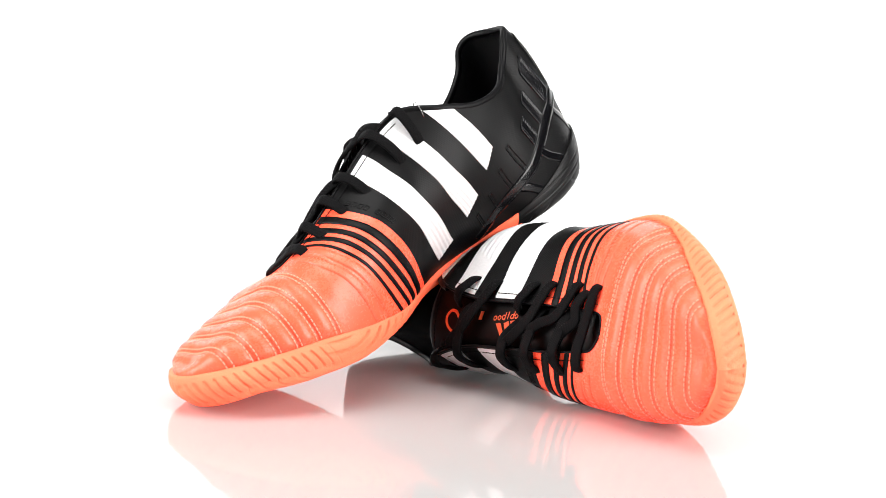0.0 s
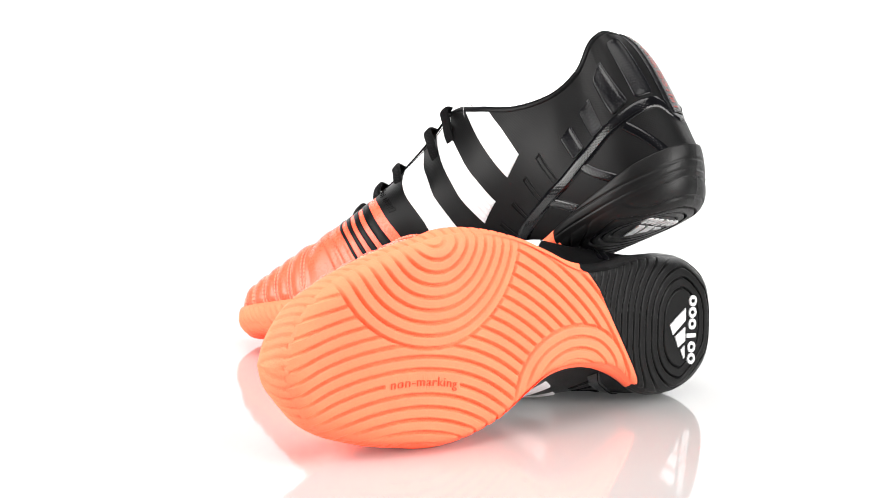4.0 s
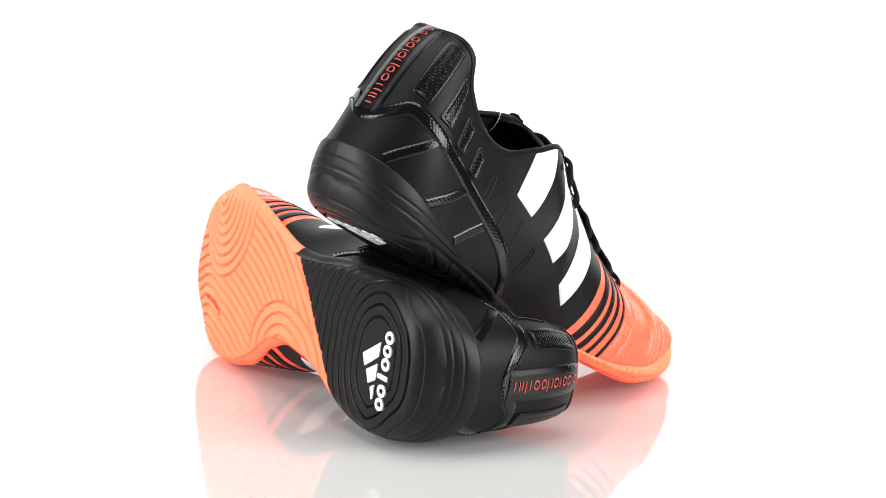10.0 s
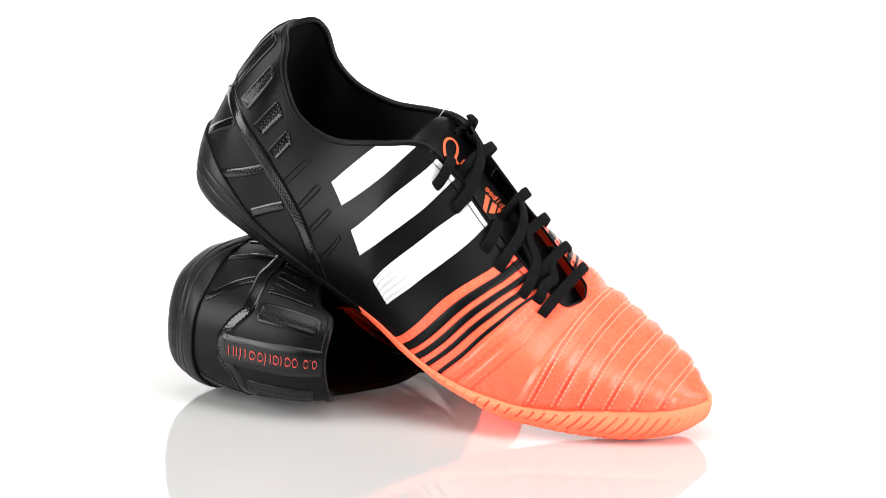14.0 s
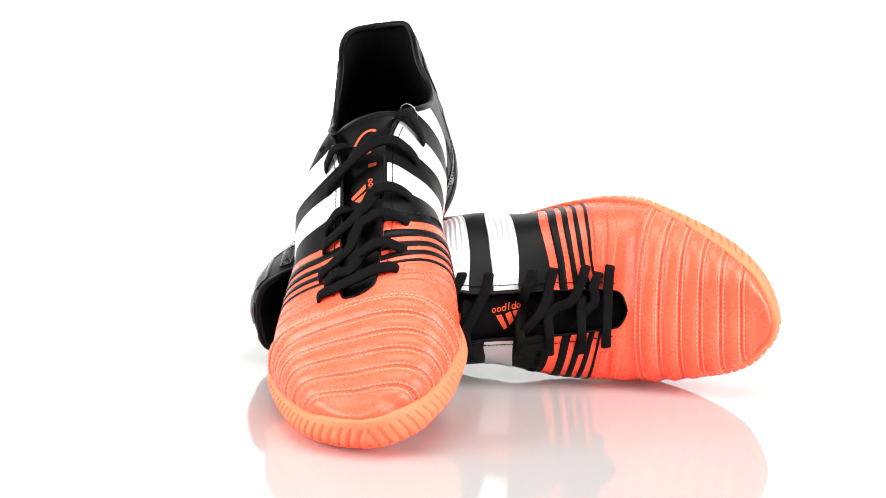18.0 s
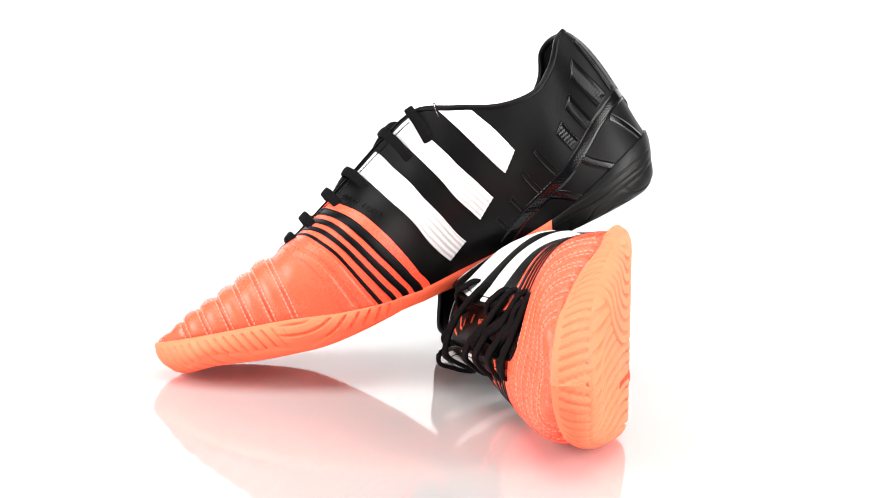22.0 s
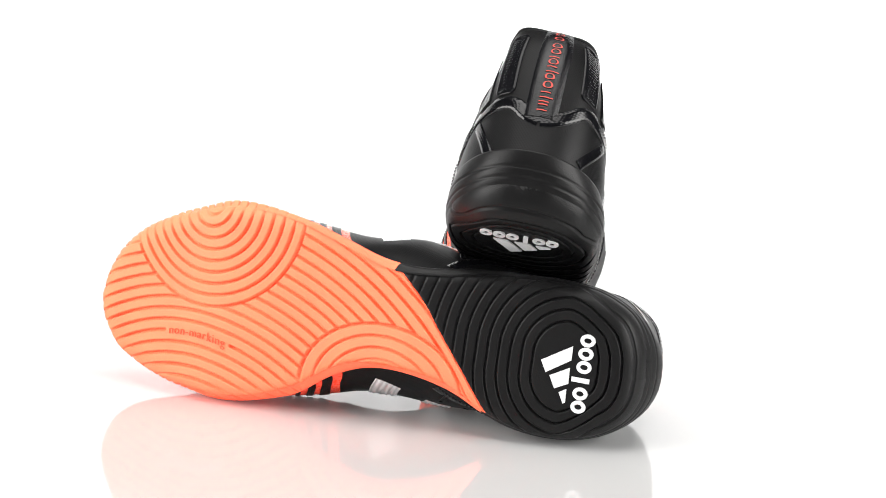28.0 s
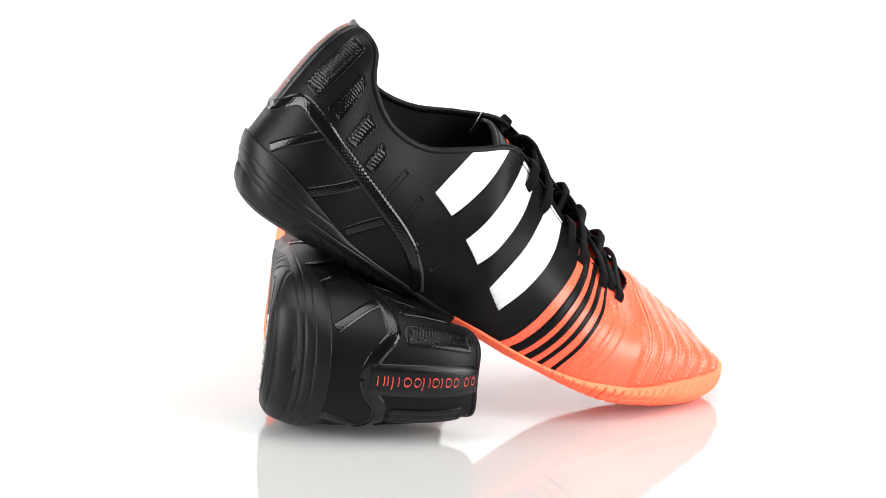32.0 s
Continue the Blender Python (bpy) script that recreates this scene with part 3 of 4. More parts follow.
# ---------------------------------------------------------------- tongue and laces
def tongue_point(s, k):
    """s along the tongue from toe end to its free top, k across (-1 to 1)."""
    x = np.interp(s, [0, 0.2, 0.5, 0.8, 0.92, 1], [212, 190, 156, 121, 108, 101])
    z = np.interp(s, [0, 0.2, 0.5, 0.8, 0.92, 1], [48, 57, 70, 85, 90.5, 92.5])
    half = np.interp(s, [0, 0.3, 0.48, 0.62, 0.75, 0.88, 0.93, 0.98, 1], [13, 17, 17, 15, 15.5, 18.5, 21, 20.5, 17])
    return np.stack([x + 0 * k, k * half + 1.2, z - 4.5 * np.abs(k) ** 2.2 + k * half * 0.36 * (1 - 0.35 * np.clip((s - 0.7) / 0.3, 0, 1)) - 1.0], -1)


def tongue(shoe, mirror):
    s, k = np.meshgrid(np.linspace(0, 1, 46), np.linspace(-1, 1, 19), indexing="ij")
    top = tongue_point(s, k)
    low = top - np.array([-0.6, 0, 2.6])
    ring = np.concatenate([top, low[:, ::-1]], 1)
    t = Sheet().grid(ring, loop=True, flip=True)
    n = ring.shape[1]
    t.face(range(45 * n, 46 * n))
    ob = part("tongue", t, M_LINING, shoe, "black padded tongue with coral print", mirror)
    s = np.r_[np.linspace(0.72, 0.955, 30), np.full(30, 0.955), np.linspace(0.955, 0.72, 30)]
    k = np.r_[np.full(30, -0.8), np.linspace(-0.8, 0.8, 30), np.full(30, 0.8)]
    seam = Sheet()
    stitches(seam, tongue_point(s, k), np.tile([0.4, 0, 0.9], (90, 1)), 2.2, 0.5, 0.2, 0.25)
    part("tongue_stitching", seam, M_BLACK_THREAD, ob, "", mirror)
    return ob


def edge_point(side, u, v, lift):
    return upper(side, np.array([u]), np.array([v]), lift)[0]


def over_throat(u, f, lift):
    """A place over the open throat, f from -1 at the outer edge to 1 at the inner one."""
    a, b = edge_point(1, u, 1.0, 0), edge_point(-1, u, 1.0, 0)
    return (a * (1 + f) + b * (1 - f)) / 2 + np.array([0.42, 0, 0.9]) * lift


def smooth_path(points, n=28):
    points = np.asarray(points, float)
    s = np.r_[0, np.cumsum(np.linalg.norm(np.diff(points, axis=0), axis=1))]
    return curve_nd(s / s[-1], points)(np.linspace(0, 1, n))


def laces(shoe, mirror):
    up = np.array([0.4, 0, 0.9])

    def strand(points):
        path = smooth_path(points)
        lean = up[None] + np.stack([0 * path[:, 0], path[:, 1] * 0.06, 0 * path[:, 0]], -1)
        s = Sheet()
        add_band(s, path, lean, 5.4, 2.2, 14)
        part("lace", s, M_LACE, shoe, "", mirror)

    # the straight bar at the toe end
    strand([edge_point(1, 0.791, 0.885, -1.2), edge_point(1, 0.791, 0.90, 1.6), edge_point(1, 0.79, 0.97, 2.6), over_throat(0.789, 0, 2.2), edge_point(-1, 0.79, 0.96, 1.9), edge_point(-1, 0.7896, 0.86, 1.4), edge_point(-1, 0.7896, 0.835, -1.2)])
    # inner side: out of the eyelet, humped over the edge, nearly straight across and under
    for u, v, f, dip in ((0.538, 0.835, 0.93, -2.5), (0.594, 0.825, -0.45, 1.0), (0.673, 0.872, 0.15, -1.6), (0.7145, 0.905, -0.6, 0.6), (0.7592, 0.904, -0.6, 0.2)):
        strand([edge_point(1, u, v - 0.05, -1.3), edge_point(1, u, v, 1.3), edge_point(1, u - 0.002, (v + 1) / 2, 3.6), edge_point(1, u - 0.004, 0.995, 4.8),
                over_throat(u - 0.004, (1 + f) / 2, 3.2 if f < 0.3 else 1.5), over_throat(u, f, dip), over_throat(u + 0.004, f - 0.22, dip - 3.4)])
    # outer side: long slanting strands that pass over the inner ones, two of them short
    for u, v, to, f, high in ((0.627, 0.908, 0.57, 0.78, 4.2), (0.7205, 0.9, 0.672, 0.72, 4.4), (0.7605, 0.885, 0.702, 0.25, 2.6), (0.776, 0.93, 0.752, 0.7, 2.0)):
        mid = u * 0.55 + to * 0.45
        strand([edge_point(-1, u, v - 0.04, -1.4), edge_point(-1, u, v - 0.012, 1.6), edge_point(-1, u - 0.004, (v + 1.06) / 2, 2.8), over_throat(mid + 0.008, -0.5, high),
                over_throat(mid - 0.008, f - 0.55, high), over_throat(to, f, 1.6), over_throat(to - 0.004, f + 0.2, -2.8)])
    for u, v in ((0.585, 0.912), (0.6905, 0.91)):
        strand([edge_point(-1, u, v - 0.04, -1.4), edge_point(-1, u, v - 0.012, 1.6), edge_point(-1, u - 0.004, (v + 1) / 2, 3.0), edge_point(-1, u - 0.009, 0.995, 3.2), over_throat(u - 0.014, -0.72, 0.2), over_throat(u - 0.016, -0.55, -3.2)])

# ---------------------------------------------------------------- heel details
PATCHES = {1: [[(0.052, 0.905), (0.094, 0.905), (0.095, 0.415), (0.054, 0.39)], [(0.1326, 0.843), (0.1764, 0.786), (0.1532, 0.421), (0.1094, 0.431)],
               [(0.2, 0.74), (0.2356, 0.71), (0.208, 0.411), (0.1803, 0.411)], [(0.2588, 0.665), (0.2845, 0.609), (0.2575, 0.371), (0.2305, 0.395)]],
           -1: [[(0.053, 0.925), (0.112, 0.945), (0.1, 0.468), (0.06, 0.453)], [(0.142, 0.86), (0.188, 0.89), (0.166, 0.525), (0.124, 0.475)],
                [(0.237, 0.887), (0.273, 0.895), (0.239, 0.598), (0.196, 0.525)], [(0.295, 0.873), (0.316, 0.805), (0.292, 0.602), (0.261, 0.568)]]}
BARS = {1: [[(0.3296, 0.615), (0.3386, 0.589), (0.3039, 0.288), (0.2923, 0.301)], [(0.3567, 0.492), (0.3657, 0.472), (0.3348, 0.217), (0.3258, 0.224)],
            [(0.3876, 0.361), (0.3966, 0.344), (0.367, 0.14), (0.3592, 0.144)], [(0.421, 0.271), (0.4288, 0.251), (0.4082, 0.114), (0.3991, 0.127)]],
        -1: [[(0.353, 0.815), (0.364, 0.8), (0.324, 0.49), (0.313, 0.503)], [(0.385, 0.685), (0.394, 0.66), (0.358, 0.38), (0.35, 0.403)],
             [(0.412, 0.562), (0.42, 0.543), (0.39, 0.312), (0.381, 0.33)], [(0.4442, 0.438), (0.4494, 0.405), (0.421, 0.194), (0.412, 0.207)]]}
STRAPS = {1: [(0.0, 0.215), (0.026, 0.25), (0.052, 0.322), (0.0914, 0.352), (0.142, 0.358), (0.19, 0.36), (0.2421, 0.31), (0.2794, 0.261), (0.3064, 0.241), (0.3438, 0.201), (0.3811, 0.147), (0.42, 0.05)],
          -1: [(0.0, 0.215), (0.0232, 0.235), (0.0502, 0.294), (0.0811, 0.385), (0.12, 0.4), (0.168, 0.42), (0.2375, 0.48), (0.2942, 0.475), (0.34, 0.4), (0.372, 0.3), (0.396, 0.17), (0.42, 0.03)]}
CROSSES = {1: [[(0.084, 0.02), (0.112, 0.174), (0.1365, 0.3)], [(0.186, 0.02), (0.2215, 0.167), (0.2446, 0.29)], [(0.2725, 0.02), (0.2987, 0.13), (0.3193, 0.2)]],
           -1: [[(0.084, 0.05), (0.119, 0.21), (0.148, 0.36)], [(0.178, 0.03), (0.218, 0.215), (0.262, 0.43)], [(0.266, 0.06), (0.2923, 0.194), (0.325, 0.34)]]}


def quad_patch(sheet, side, quad, lift, ridges=0, depth=0.5):
    """A raised panel over four (u, v) corners, with slanting ridges."""
    a, b, c, d = (np.array(p) for p in quad)
    n, m = 22, 110
    s, w = np.meshgrid(np.linspace(0, 1, n), np.linspace(0, 1, m), indexing="ij")
    # rounded corners
    r = 0.14
    pinch = np.clip(1 - np.minimum(w, 1 - w) / (r * 0.5), 0, 1)
    s2 = 0.5 + (s - 0.5) * (1 - 0.36 * pinch ** 2)
    uv = (a * (1 - s2[..., None]) + b * s2[..., None]) * (1 - w[..., None]) + (d * (1 - s2[..., None]) + c * s2[..., None]) * w[..., None]
    h = np.full((n, m), lift)
    inner = np.clip(np.minimum(np.minimum(s, 1 - s) * 7, np.minimum(w, 1 - w) * 24) - 1, 0, 1)
    h = h - 0.4 * inner
    if ridges:
        h = h + 0.13 * inner * (0.5 + 0.5 * np.sin(2 * np.pi * (w * ridges + s * 1.6)))
    h[0] = h[-1] = lift - depth
    h[:, 0] = h[:, -1] = lift - depth
    p, q = upper(side, uv[..., 0], uv[..., 1], 0), upper(side, uv[..., 0], uv[..., 1], 1.0)
    sheet.grid(p + (q - p) * h[..., None], flip=side > 0)


def uv_band(sheet, side, line, half, lift, depth=0.6, n=60):
    """A raised strip of even width (mm) along a (u, v) line."""
    k = np.linspace(0, 1, len(line))
    uv = curve_nd(k, line)(np.linspace(0, 1, n))
    p, q = upper(side, uv[:, 0], uv[:, 1], 0), upper(side, uv[:, 0], uv[:, 1], 1.0)
    nn, t = q - p, frames_along(p)
    s = np.cross(t, nn)
    rows = []
    for off, l in ((-1, lift - depth), (-0.92, lift), (-0.4, lift + 0.1), (0.4, lift + 0.1), (0.92, lift), (1, lift - depth)):
        rows.append(p + s * half * off + nn * l)
    sheet.grid(np.stack(rows, 0), flip=side > 0)
    return p, nn, s


def stitches(sheet, path, normals, pitch=2.4, width=0.55, gap=0.35, lift=0.25):
    """Short rounded stitches along a path."""
    step = np.r_[0, np.cumsum(np.linalg.norm(np.diff(path, axis=0), axis=1))]
    for s0 in np.arange(0.4, step[-1] - pitch, pitch):
        ends = np.array([s0, s0 + pitch * (1 - gap)])
        at = np.stack([np.interp(np.linspace(*ends, 4), step, path[:, c]) for c in range(3)], -1)
        nn = np.stack([np.interp(np.linspace(*ends, 4), step, normals[:, c]) for c in range(3)], -1)
        rise = np.array([-0.1, lift, lift, -0.1])[:, None]
        add_band(sheet, at + nn * rise, nn, width, width, 6)


def heel_details(shoe, mirror):
    for side in (1, -1):
        for n, quad in enumerate(PATCHES[side]):
            s = Sheet()
            quad_patch(s, side, quad, 0.75, (22, 16, 9, 7)[n])
            part("grip_panel", s, M_GLOSS_SOFT, shoe, "raised ribbed black heel panel", mirror)
        for quad in BARS[side]:
            s = Sheet()
            quad_patch(s, side, quad, 0.4)
            part("embossed_bar", s, M_BLACK_SMOOTH, shoe, "", mirror)
        s, st = Sheet(), Sheet()
        p, nn, across = uv_band(s, side, STRAPS[side], 3.5, 0.35, 0.8, 90)
        strap = part("heel_strap", s, M_GLOSS, shoe, "glossy black heel strap", mirror)
        stitches(st, p + across * 1.9 * (-1), nn, 2.0, 0.4, 0.28, 0.85)
        part("stitching", st, M_BLACK_THREAD, strap, "", mirror)
        for line in CROSSES[side]:
            s = Sheet()
            uv_band(s, side, line, 2.6, 0.3, 0.7, 30)
            part("heel_strip", s, M_GLOSS, shoe, "", mirror)
        # the unused top eyelet
        s = Sheet()
        quad_patch(s, side, [(0.534, 0.915), (0.54, 0.915), (0.536, 0.875), (0.53, 0.875)], 0.5)
        part("eyelet", s, M_BLACK_THREAD, shoe, "", mirror)
    # faint raised lettering beside the coral bands, as plain bars
    for n in range(9):
        if n == 4:
            continue
        v = 0.9 - n * 0.042
        u = float(SEAM_BACK[1](v)) - 0.014
        s = Sheet()
        quad_patch(s, 1, [(u - 0.004, v), (u + 0.006, v), (u + 0.004, v - 0.028), (u - 0.006, v - 0.028)], 0.35)
        part("embossed_block", s, M_BLACK_SMOOTH, shoe, "", mirror)
    # glossy strip up the back of the heel, with the embroidered product name as plain shapes
    v = np.linspace(0.235, 0.985, 80)
    rows = []
    for k, l in ((-1, -0.5), (-0.9, 0.8), (-0.45, 0.85), (0, 0.85), (0.45, 0.85), (0.9, 0.8), (1, -0.5)):
        side = 1 if k >= 0 else -1
        rows.append(upper(side, np.full(80, abs(k) * 0.031), v, l))
    s = Sheet().grid(np.stack(rows, 0))
    strip = part("heel_strip", s, M_SATIN, shoe, "glossy black strip up the heel", mirror)
    v0, span = 0.27, 0.68
    at, pitch = 0.0, (0.9, 0.45, 0.55, 0.5, 1.0, 0.9, 0.95, 1.0, 0.5, 1.0, 0.95, 0.6, 0.9, 0.35, 0.95)
    # u: two bars, 1: short bar, t: tall bar, o: ring, h: tall and short bar
    shapes = ("u", "1", "t", "1", "o", "o", "h", "o", "1", "o", "o", "", "o", ".", "o")
    scale = span / sum(pitch)
    for step, kind in zip(pitch, shapes):
        a, wide = v0 + at * scale, step * scale * 0.76
        at += step
        if not kind:
            continue
        block, thin, low, high = Sheet(), 0.0062, -0.0095, 0.0085
        quads = {"1": [(0, thin, low, high)], "t": [(0, thin, low, 0.0145)], ".": [(0, thin, low, low + 0.0035)], "u": [(0, thin, low, high), (wide - thin, wide, low, high)],
                 "h": [(0, thin, low, 0.015), (wide - thin, wide, low, high)]}.get(kind, [])
        grids = [np.meshgrid(np.linspace(a + c0, a + c1, 3), np.linspace(k0, k1, 5), indexing="ij") for c0, c1, k0, k1 in quads]
        if kind == "o":
            ang, r = np.meshgrid(np.linspace(0, 2 * np.pi, 19), np.array([1.0, 0.62]), indexing="ij")
            grids = [(a + wide / 2 + np.cos(ang) * wide / 2 * (0.55 + 0.45 * r), np.sin(ang) * 0.0095 * r)]
        for vv, kk in grids:
            p = np.where((kk * mirror > 0)[..., None], upper(-1, np.abs(kk), vv, 1.15), upper(1, np.abs(kk), vv, 1.15))
            block.grid(p, flip=mirror < 0 if kind != "o" else mirror > 0)
        part("embroidered_block", block, M_RED, strip, "", mirror)


# ---------------------------------------------------------------- toe stitches
def toe_stitching(shoe, mirror):
    us, vs = np.linspace(0.79, 0.999, 220), np.linspace(0.03, 1, 80)
    U, V = np.meshgrid(us, vs, indexing="ij")
    phase = {}
    for side in (1, -1):
        p = upper(side, U, V, 0)
        phase[side] = rib_phase(p[..., 0], p[..., 1])
    for rib in range(6):
        for off in (-0.12, 0.12):
            halves = []
            for side in (1, -1):
                line = [(np.interp(rib + off, phase[side][:, j], us), vs[j]) for j in range(len(vs)) if phase[side][0, j] < rib + off < phase[side][-1, j]]
                line = np.array(line)
                a, b = upper(side, line[:, 0], line[:, 1], 0), upper(side, line[:, 0], line[:, 1], 1.0)
                halves.append((a, b - a) if side > 0 else (a[::-1][1:], (b - a)[::-1][1:]))
            st = Sheet()
            stitches(st, np.concatenate([halves[0][0], halves[1][0]]), np.concatenate([halves[0][1], halves[1][1]]), 2.4, 0.8, 0.42, 0.28)
            part("toe_stitching", st, M_THREAD, shoe, "row of peach stitching across the toe", mirror)


# ---------------------------------------------------------------- prints on the sole and tongue
def flat_poly(sheet, pts, z):
    """A thick plate over a polygon on the sole (mm), facing down."""
    first, n = sheet.count, len(pts)
    pts = np.asarray(pts, float)
    sheet.verts.append(np.concatenate([np.c_[pts, BOTTOM_Z(pts[:, 0]) + z], np.c_[pts, BOTTOM_Z(pts[:, 0]) + z + 1.4]]))
    sheet.count += 2 * n
    area = sum(pts[i - 1][0] * pts[i][1] - pts[i][0] * pts[i - 1][1] for i in range(n))
    sheet.face(range(first, first + n), area > 0)
    for i in range(n):
        j = (i + 1) % n
        sheet.face((first + i, first + j, first + n + j, first + n + i), area > 0)


def ring_poly(sheet, cx, cy, rx, ry, wide, z, a0=0, a1=360, n=20):
    a = np.radians(np.linspace(a0, a1, n + 1))
    for i in range(n):
        q = [(cx + math.cos(b) * (rx - o), cy + math.sin(b) * (ry - o)) for b, o in ((a[i], 0), (a[i + 1], 0), (a[i + 1], wide), (a[i], wide))]
        flat_poly(sheet, q, z)


def heel_logo(shoe, mirror):
    """Three slanted bars and a row of six plain bars in place of letters, moulded in white."""
    for quad in HEEL_BARS:
        bar = Sheet()
        flat_poly(bar, [(23.4 + (x - 18.6) * 0.876, y * mirror) for x, y in quad], -0.6)
        part("heel_mark", bar, M_WHITE_INK, shoe, "white moulded bar", mirror, smooth=False)
    for n in range(6):
        y = (n * 6.1 - 16.2) * mirror
        bar = Sheet()
        if n == 2:
            flat_poly(bar, [(23.3, y - 1.1), (31.6, y - 1.1), (31.6, y + 1.1), (23.3, y + 1.1)], -0.6)
        else:
            ring_poly(bar, 26.7, y, 3.5, 2.95, 1.75, -0.6)
        part("heel_lettering", bar, M_WHITE_INK, shoe, "plain white moulded shape", mirror, smooth=False)


HEEL_BARS = [[(45.3, 2.1), (29.6, 10.8), (29.4, 4.2), (41.9, -3.2)], [(39.7, -4.2), (29.6, 0.8), (29.2, -6.6), (36.2, -9.8)], [(33.6, -11.1), (29.8, -9), (29.4, -15.2), (30.6, -16)]]


def sole_words(shoe, mirror):
    """The raised word on the forefoot."""
    curve = bpy.data.curves.new("word", "FONT")
    curve.body = "non-marking"
    curve.size, curve.align_x, curve.extrude, curve.space_character = 0.006, "CENTER", 0.00015, 1.12
    tmp = bpy.data.objects.new("word", curve)
    scene.collection.objects.link(tmp)
    bpy.context.view_layer.update()
    data = bpy.data.meshes.new_from_object(tmp.evaluated_get(bpy.context.evaluated_depsgraph_get()))
    bpy.data.objects.remove(tmp)
    data.materials.clear()
    data.materials.append(M_WORD)
    ob = new("sole_word", data)
    ob.parent = shoe
    tagged(ob, label="raised coral lettering on the tread")
    for v in data.vertices:
        depth = v.co.z * 1000
        x = 220.5 - v.co.x * 1000
        y = 115 - math.sqrt(97.7 ** 2 - (x - 222) ** 2) + mirror * (v.co.y * 1000 - 1.7)
        v.co = (x / 1000, mirror * y / 1000, (float(under(x, y)) - 0.4 - depth) / 1000)
    return ob


def tongue_print(shoe, mirror):
    """A slim coral loop, three slanted bars and a row of plain rings on the tongue."""
    def shape(name, a, b):
        # fill between two lines of (s, k) points
        w = np.linspace(0, 1, 5)[None, :, None]
        g = np.array(a, float)[:, None] * (1 - w) + np.array(b, float)[:, None] * w
        p = tongue_point(g[..., 0], g[..., 1] * mirror * np.interp(g[..., 0], [0.5, 0.75, 0.88], [1.28, 1.28, 1.15]))
        s = Sheet()
        s.grid(p + np.array([0.25, 0, 0.5]), flip=mirror > 0)
        s.grid(p + np.array([0.27, 0, 0.54]), flip=mirror < 0)
        part(name, s, M_CORAL_INK, shoe, "coral print", mirror)

    def stroke(name, line, half):
        # half in mm; the tongue is about 120 mm long and 20 mm wide to each side
        p = smooth_path(np.array(line) * (120, 20), 30)
        t = np.gradient(p, axis=0)
        t /= np.linalg.norm(t, axis=1, keepdims=True)
        n = np.stack([-t[:, 1], t[:, 0]], -1) * half
        shape(name, (p - n) / (120, 20), (p + n) / (120, 20))

    stroke("tongue_print", [(0.768, -0.14), (0.79, -0.12), (0.806, 0.06), (0.832, 0.22), (0.856, 0.24), (0.876, 0.1), (0.872, -0.08), (0.85, -0.22), (0.822, -0.32)], 0.75)
    stroke("tongue_print", [(0.762, -0.08), (0.764, 0.12)], 0.7)
    stroke("tongue_print", [(0.696, 0.06), (0.695, 0.28)], 1.0)
    for a, b in (([(0.577, -0.38), (0.613, 0.0)], [(0.561, -0.32), (0.589, 0.02)]), ([(0.553, -0.27), (0.573, 0.02)], [(0.535, -0.14), (0.551, 0.08)]), ([(0.531, -0.08), (0.543, 0.08)], [(0.517, 0.08), (0.519, 0.1)])):
        shape("tongue_mark", a, b)
    turn = np.linspace(0, 2 * np.pi, 17)
    for n in range(6):
        s0, k0 = 0.519 + n * 0.0205, 0.2 - n * 0.013
        if n != 2:
            shape("tongue_ring", [(s0 + 0.0088 * math.cos(a), k0 + 0.066 * math.sin(a)) for a in turn], [(s0 + 0.005 * math.cos(a), k0 + 0.036 * math.sin(a)) for a in turn])
        if n in (1, 2, 3):
            s0 -= 0.007 * (n != 2)
            shape("tongue_block", [(s0 - 0.0022, k0 - 0.06), (s0 - 0.0022, k0 + 0.13)], [(s0 + 0.0022, k0 - 0.06), (s0 + 0.0022, k0 + 0.13)])


def tag_loop(shoe, mirror):
    """The clear plastic loop left by a swing tag, through the top inner eyelet."""
    c = upper(1, np.array([0.495]), np.array([0.97]), 0)[0]
    a = np.linspace(0, 2 * np.pi, 26)
    path = c + np.stack([1.5 * np.cos(a) - 1.5, 4.5 * np.cos(a) - 3.5, 6.5 * np.sin(a) - 1.0], -1)
    s = Sheet()
    add_band(s, path, np.tile([1.0, 0.1, 0], (26, 1)), 0.45, 0.45, 6)
    part("tag_loop", s, M_CLEAR, shoe, "thin clear plastic swing-tag loop", mirror)


# ---------------------------------------------------------------- one shoe


def football_shoe(label, mirror):
    shoe = new("football_shoe")
    tagged(shoe, label=label, category="shoe", group="pair of indoor football shoes")
    tread_parts = sole_floor(shoe, mirror)
    sole_walls(shoe, mirror)
    vamp = upper_shell(shoe, mirror)
    stripes_and_bands(shoe, mirror)
    flap = tongue(shoe, mirror)
    laces(shoe, mirror)
    heel_details(shoe, mirror)
    toe_stitching(vamp, mirror)
    heel_logo(tread_parts["heel_tread"], mirror)
    sole_words(tread_parts["forefoot_tread"], mirror)
    tongue_print(flap, mirror)
    return shoe


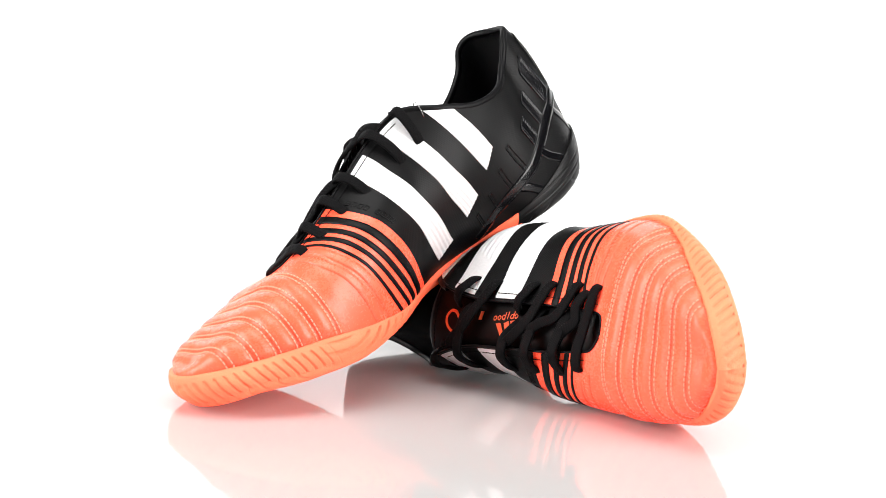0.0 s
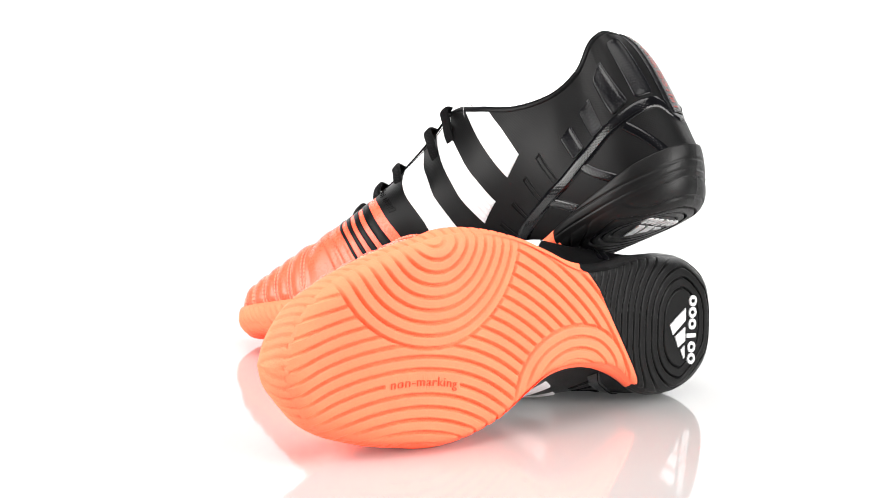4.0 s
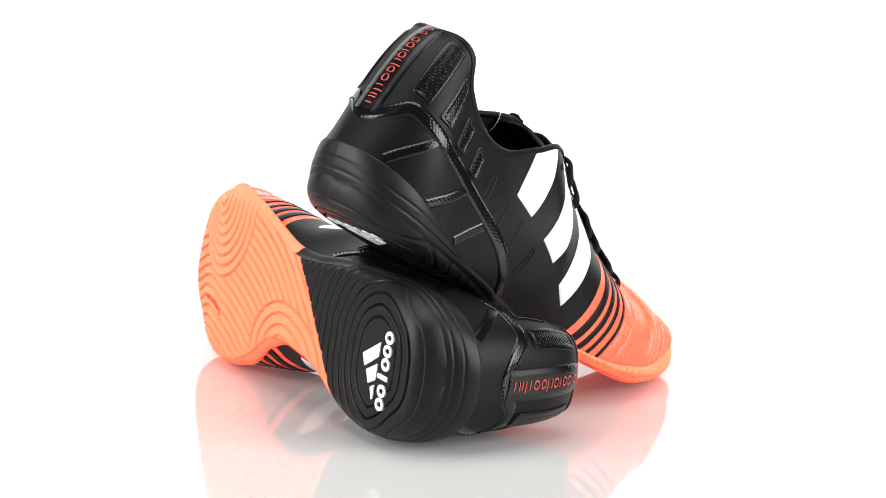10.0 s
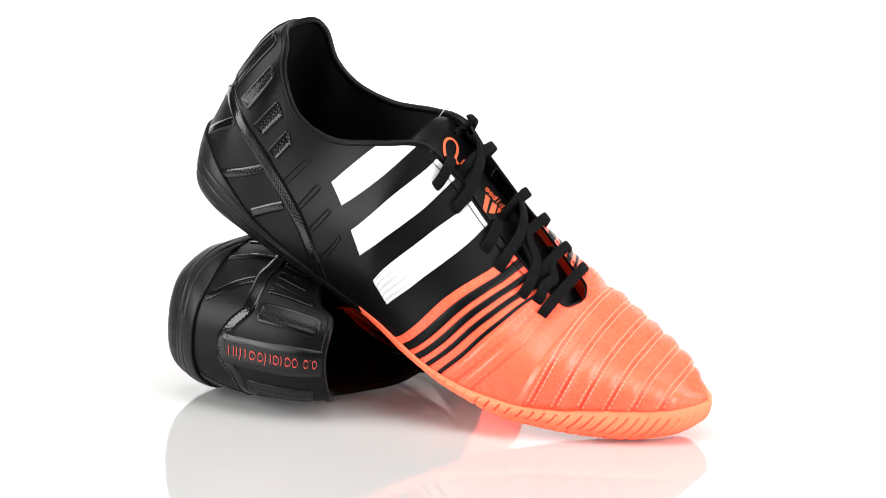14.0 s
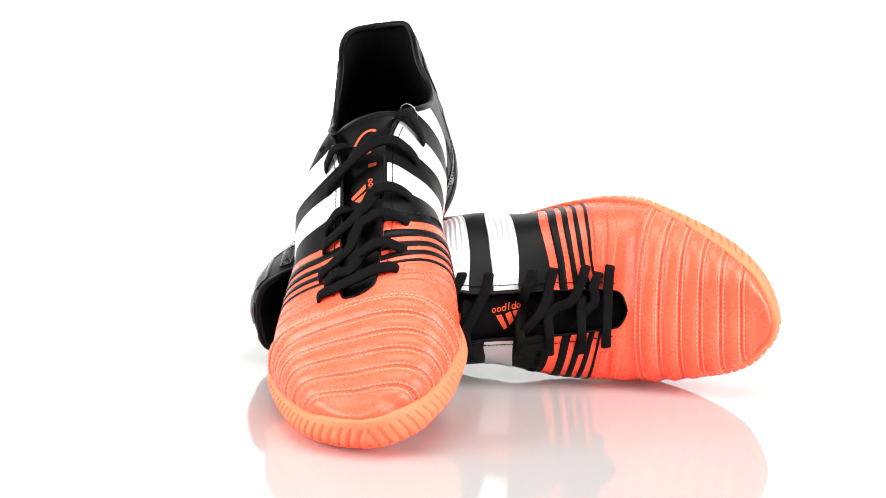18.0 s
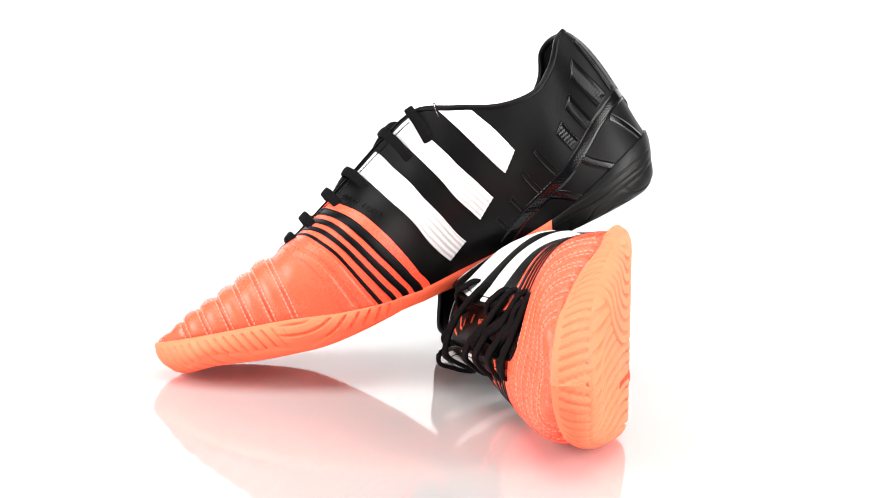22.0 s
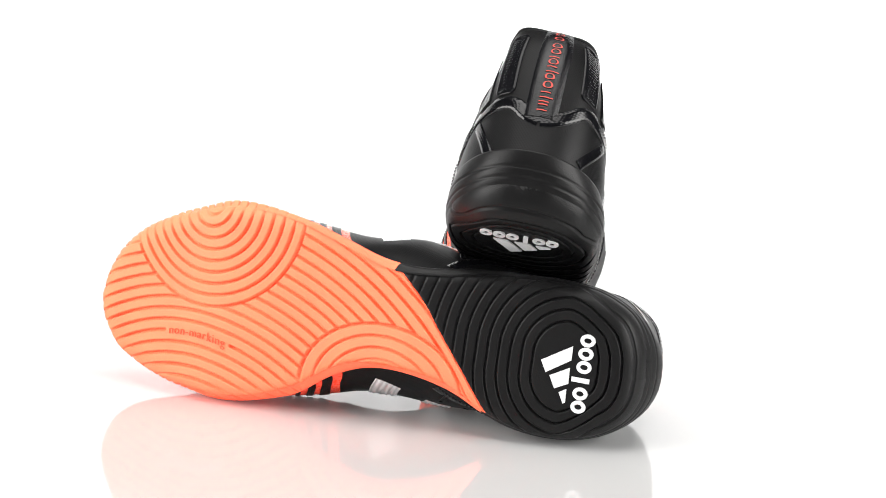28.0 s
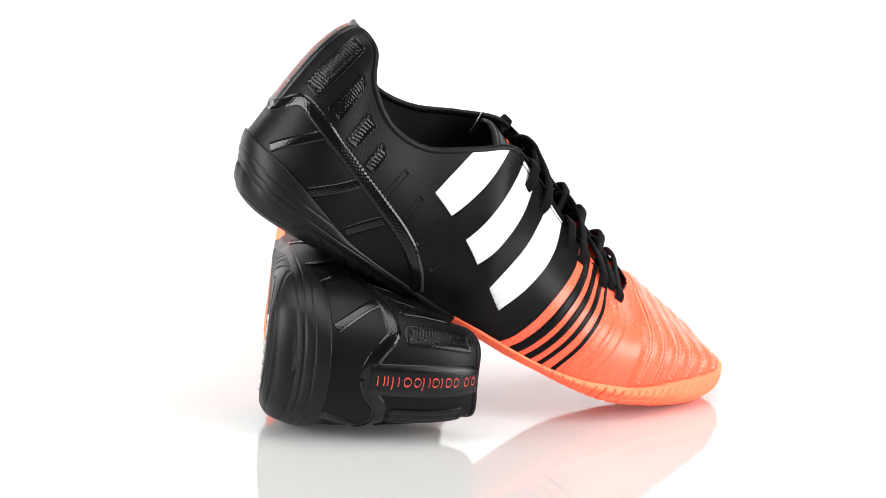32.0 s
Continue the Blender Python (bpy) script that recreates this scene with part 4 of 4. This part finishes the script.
# ---------------------------------------------------------------- the place
def studio():
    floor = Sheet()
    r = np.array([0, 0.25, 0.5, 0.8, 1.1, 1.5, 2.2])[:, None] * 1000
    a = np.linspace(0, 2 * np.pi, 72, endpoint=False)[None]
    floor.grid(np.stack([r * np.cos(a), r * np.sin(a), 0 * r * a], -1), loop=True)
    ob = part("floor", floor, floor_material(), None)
    tagged(ob, label="glossy white acrylic table surface with a faint added glow", category="table surface", kind="structure")
    # tall backdrop that glows by itself, bent round the far side and both flanks
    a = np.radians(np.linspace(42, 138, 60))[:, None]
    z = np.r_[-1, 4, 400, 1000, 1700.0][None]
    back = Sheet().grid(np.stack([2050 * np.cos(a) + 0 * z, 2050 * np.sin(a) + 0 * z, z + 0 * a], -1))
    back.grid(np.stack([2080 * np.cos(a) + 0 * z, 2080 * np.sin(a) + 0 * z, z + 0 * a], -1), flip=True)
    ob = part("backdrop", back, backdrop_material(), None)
    tagged(ob, label="seamless white backdrop with its own even glow", category="backdrop", kind="structure")


studio()
upright = football_shoe("black and coral indoor football shoe leaning heel-up on the other shoe", 1)
tag_loop(upright, 1)
lying = football_shoe("black and coral indoor football shoe lying on its side, sole outward", -1)

UPRIGHT_POSE = Matrix(((-0.634291, 0.654174, -0.411987, 0.067675), (-0.634171, -0.745058, -0.206679, 0.113092), (-0.442158, 0.130176, 0.887440, 0.1054), (0, 0, 0, 1)))
LYING_POSE = Matrix(((0.482077, -0.116196, -0.868391, 0.022617), (-0.873163, 0.017769, -0.487104, 0.150482), (0.072030, 0.993067, -0.092892, 0.035447), (0, 0, 0, 1)))


def turned(t):
    """The plate's turn at a time, with its slight unevenness."""
    a = radians(-TURN_RATE * t)
    return TURN_RATE * t + SWAY[0] * np.sin(a) + SWAY[1] * np.cos(a) + SWAY[2] * np.sin(2 * a) + SWAY[3] * np.cos(2 * a)


def motions():
    """Both shoes ride round on the turning plate."""
    for thing, rest in ((upright, UPRIGHT_POSE), (lying, LYING_POSE)):
        walk(thing, [(n * 0.4, Matrix.Rotation(radians(turned(n * 0.4)), 4, "Z") @ rest) for n in range(81)])


motions()
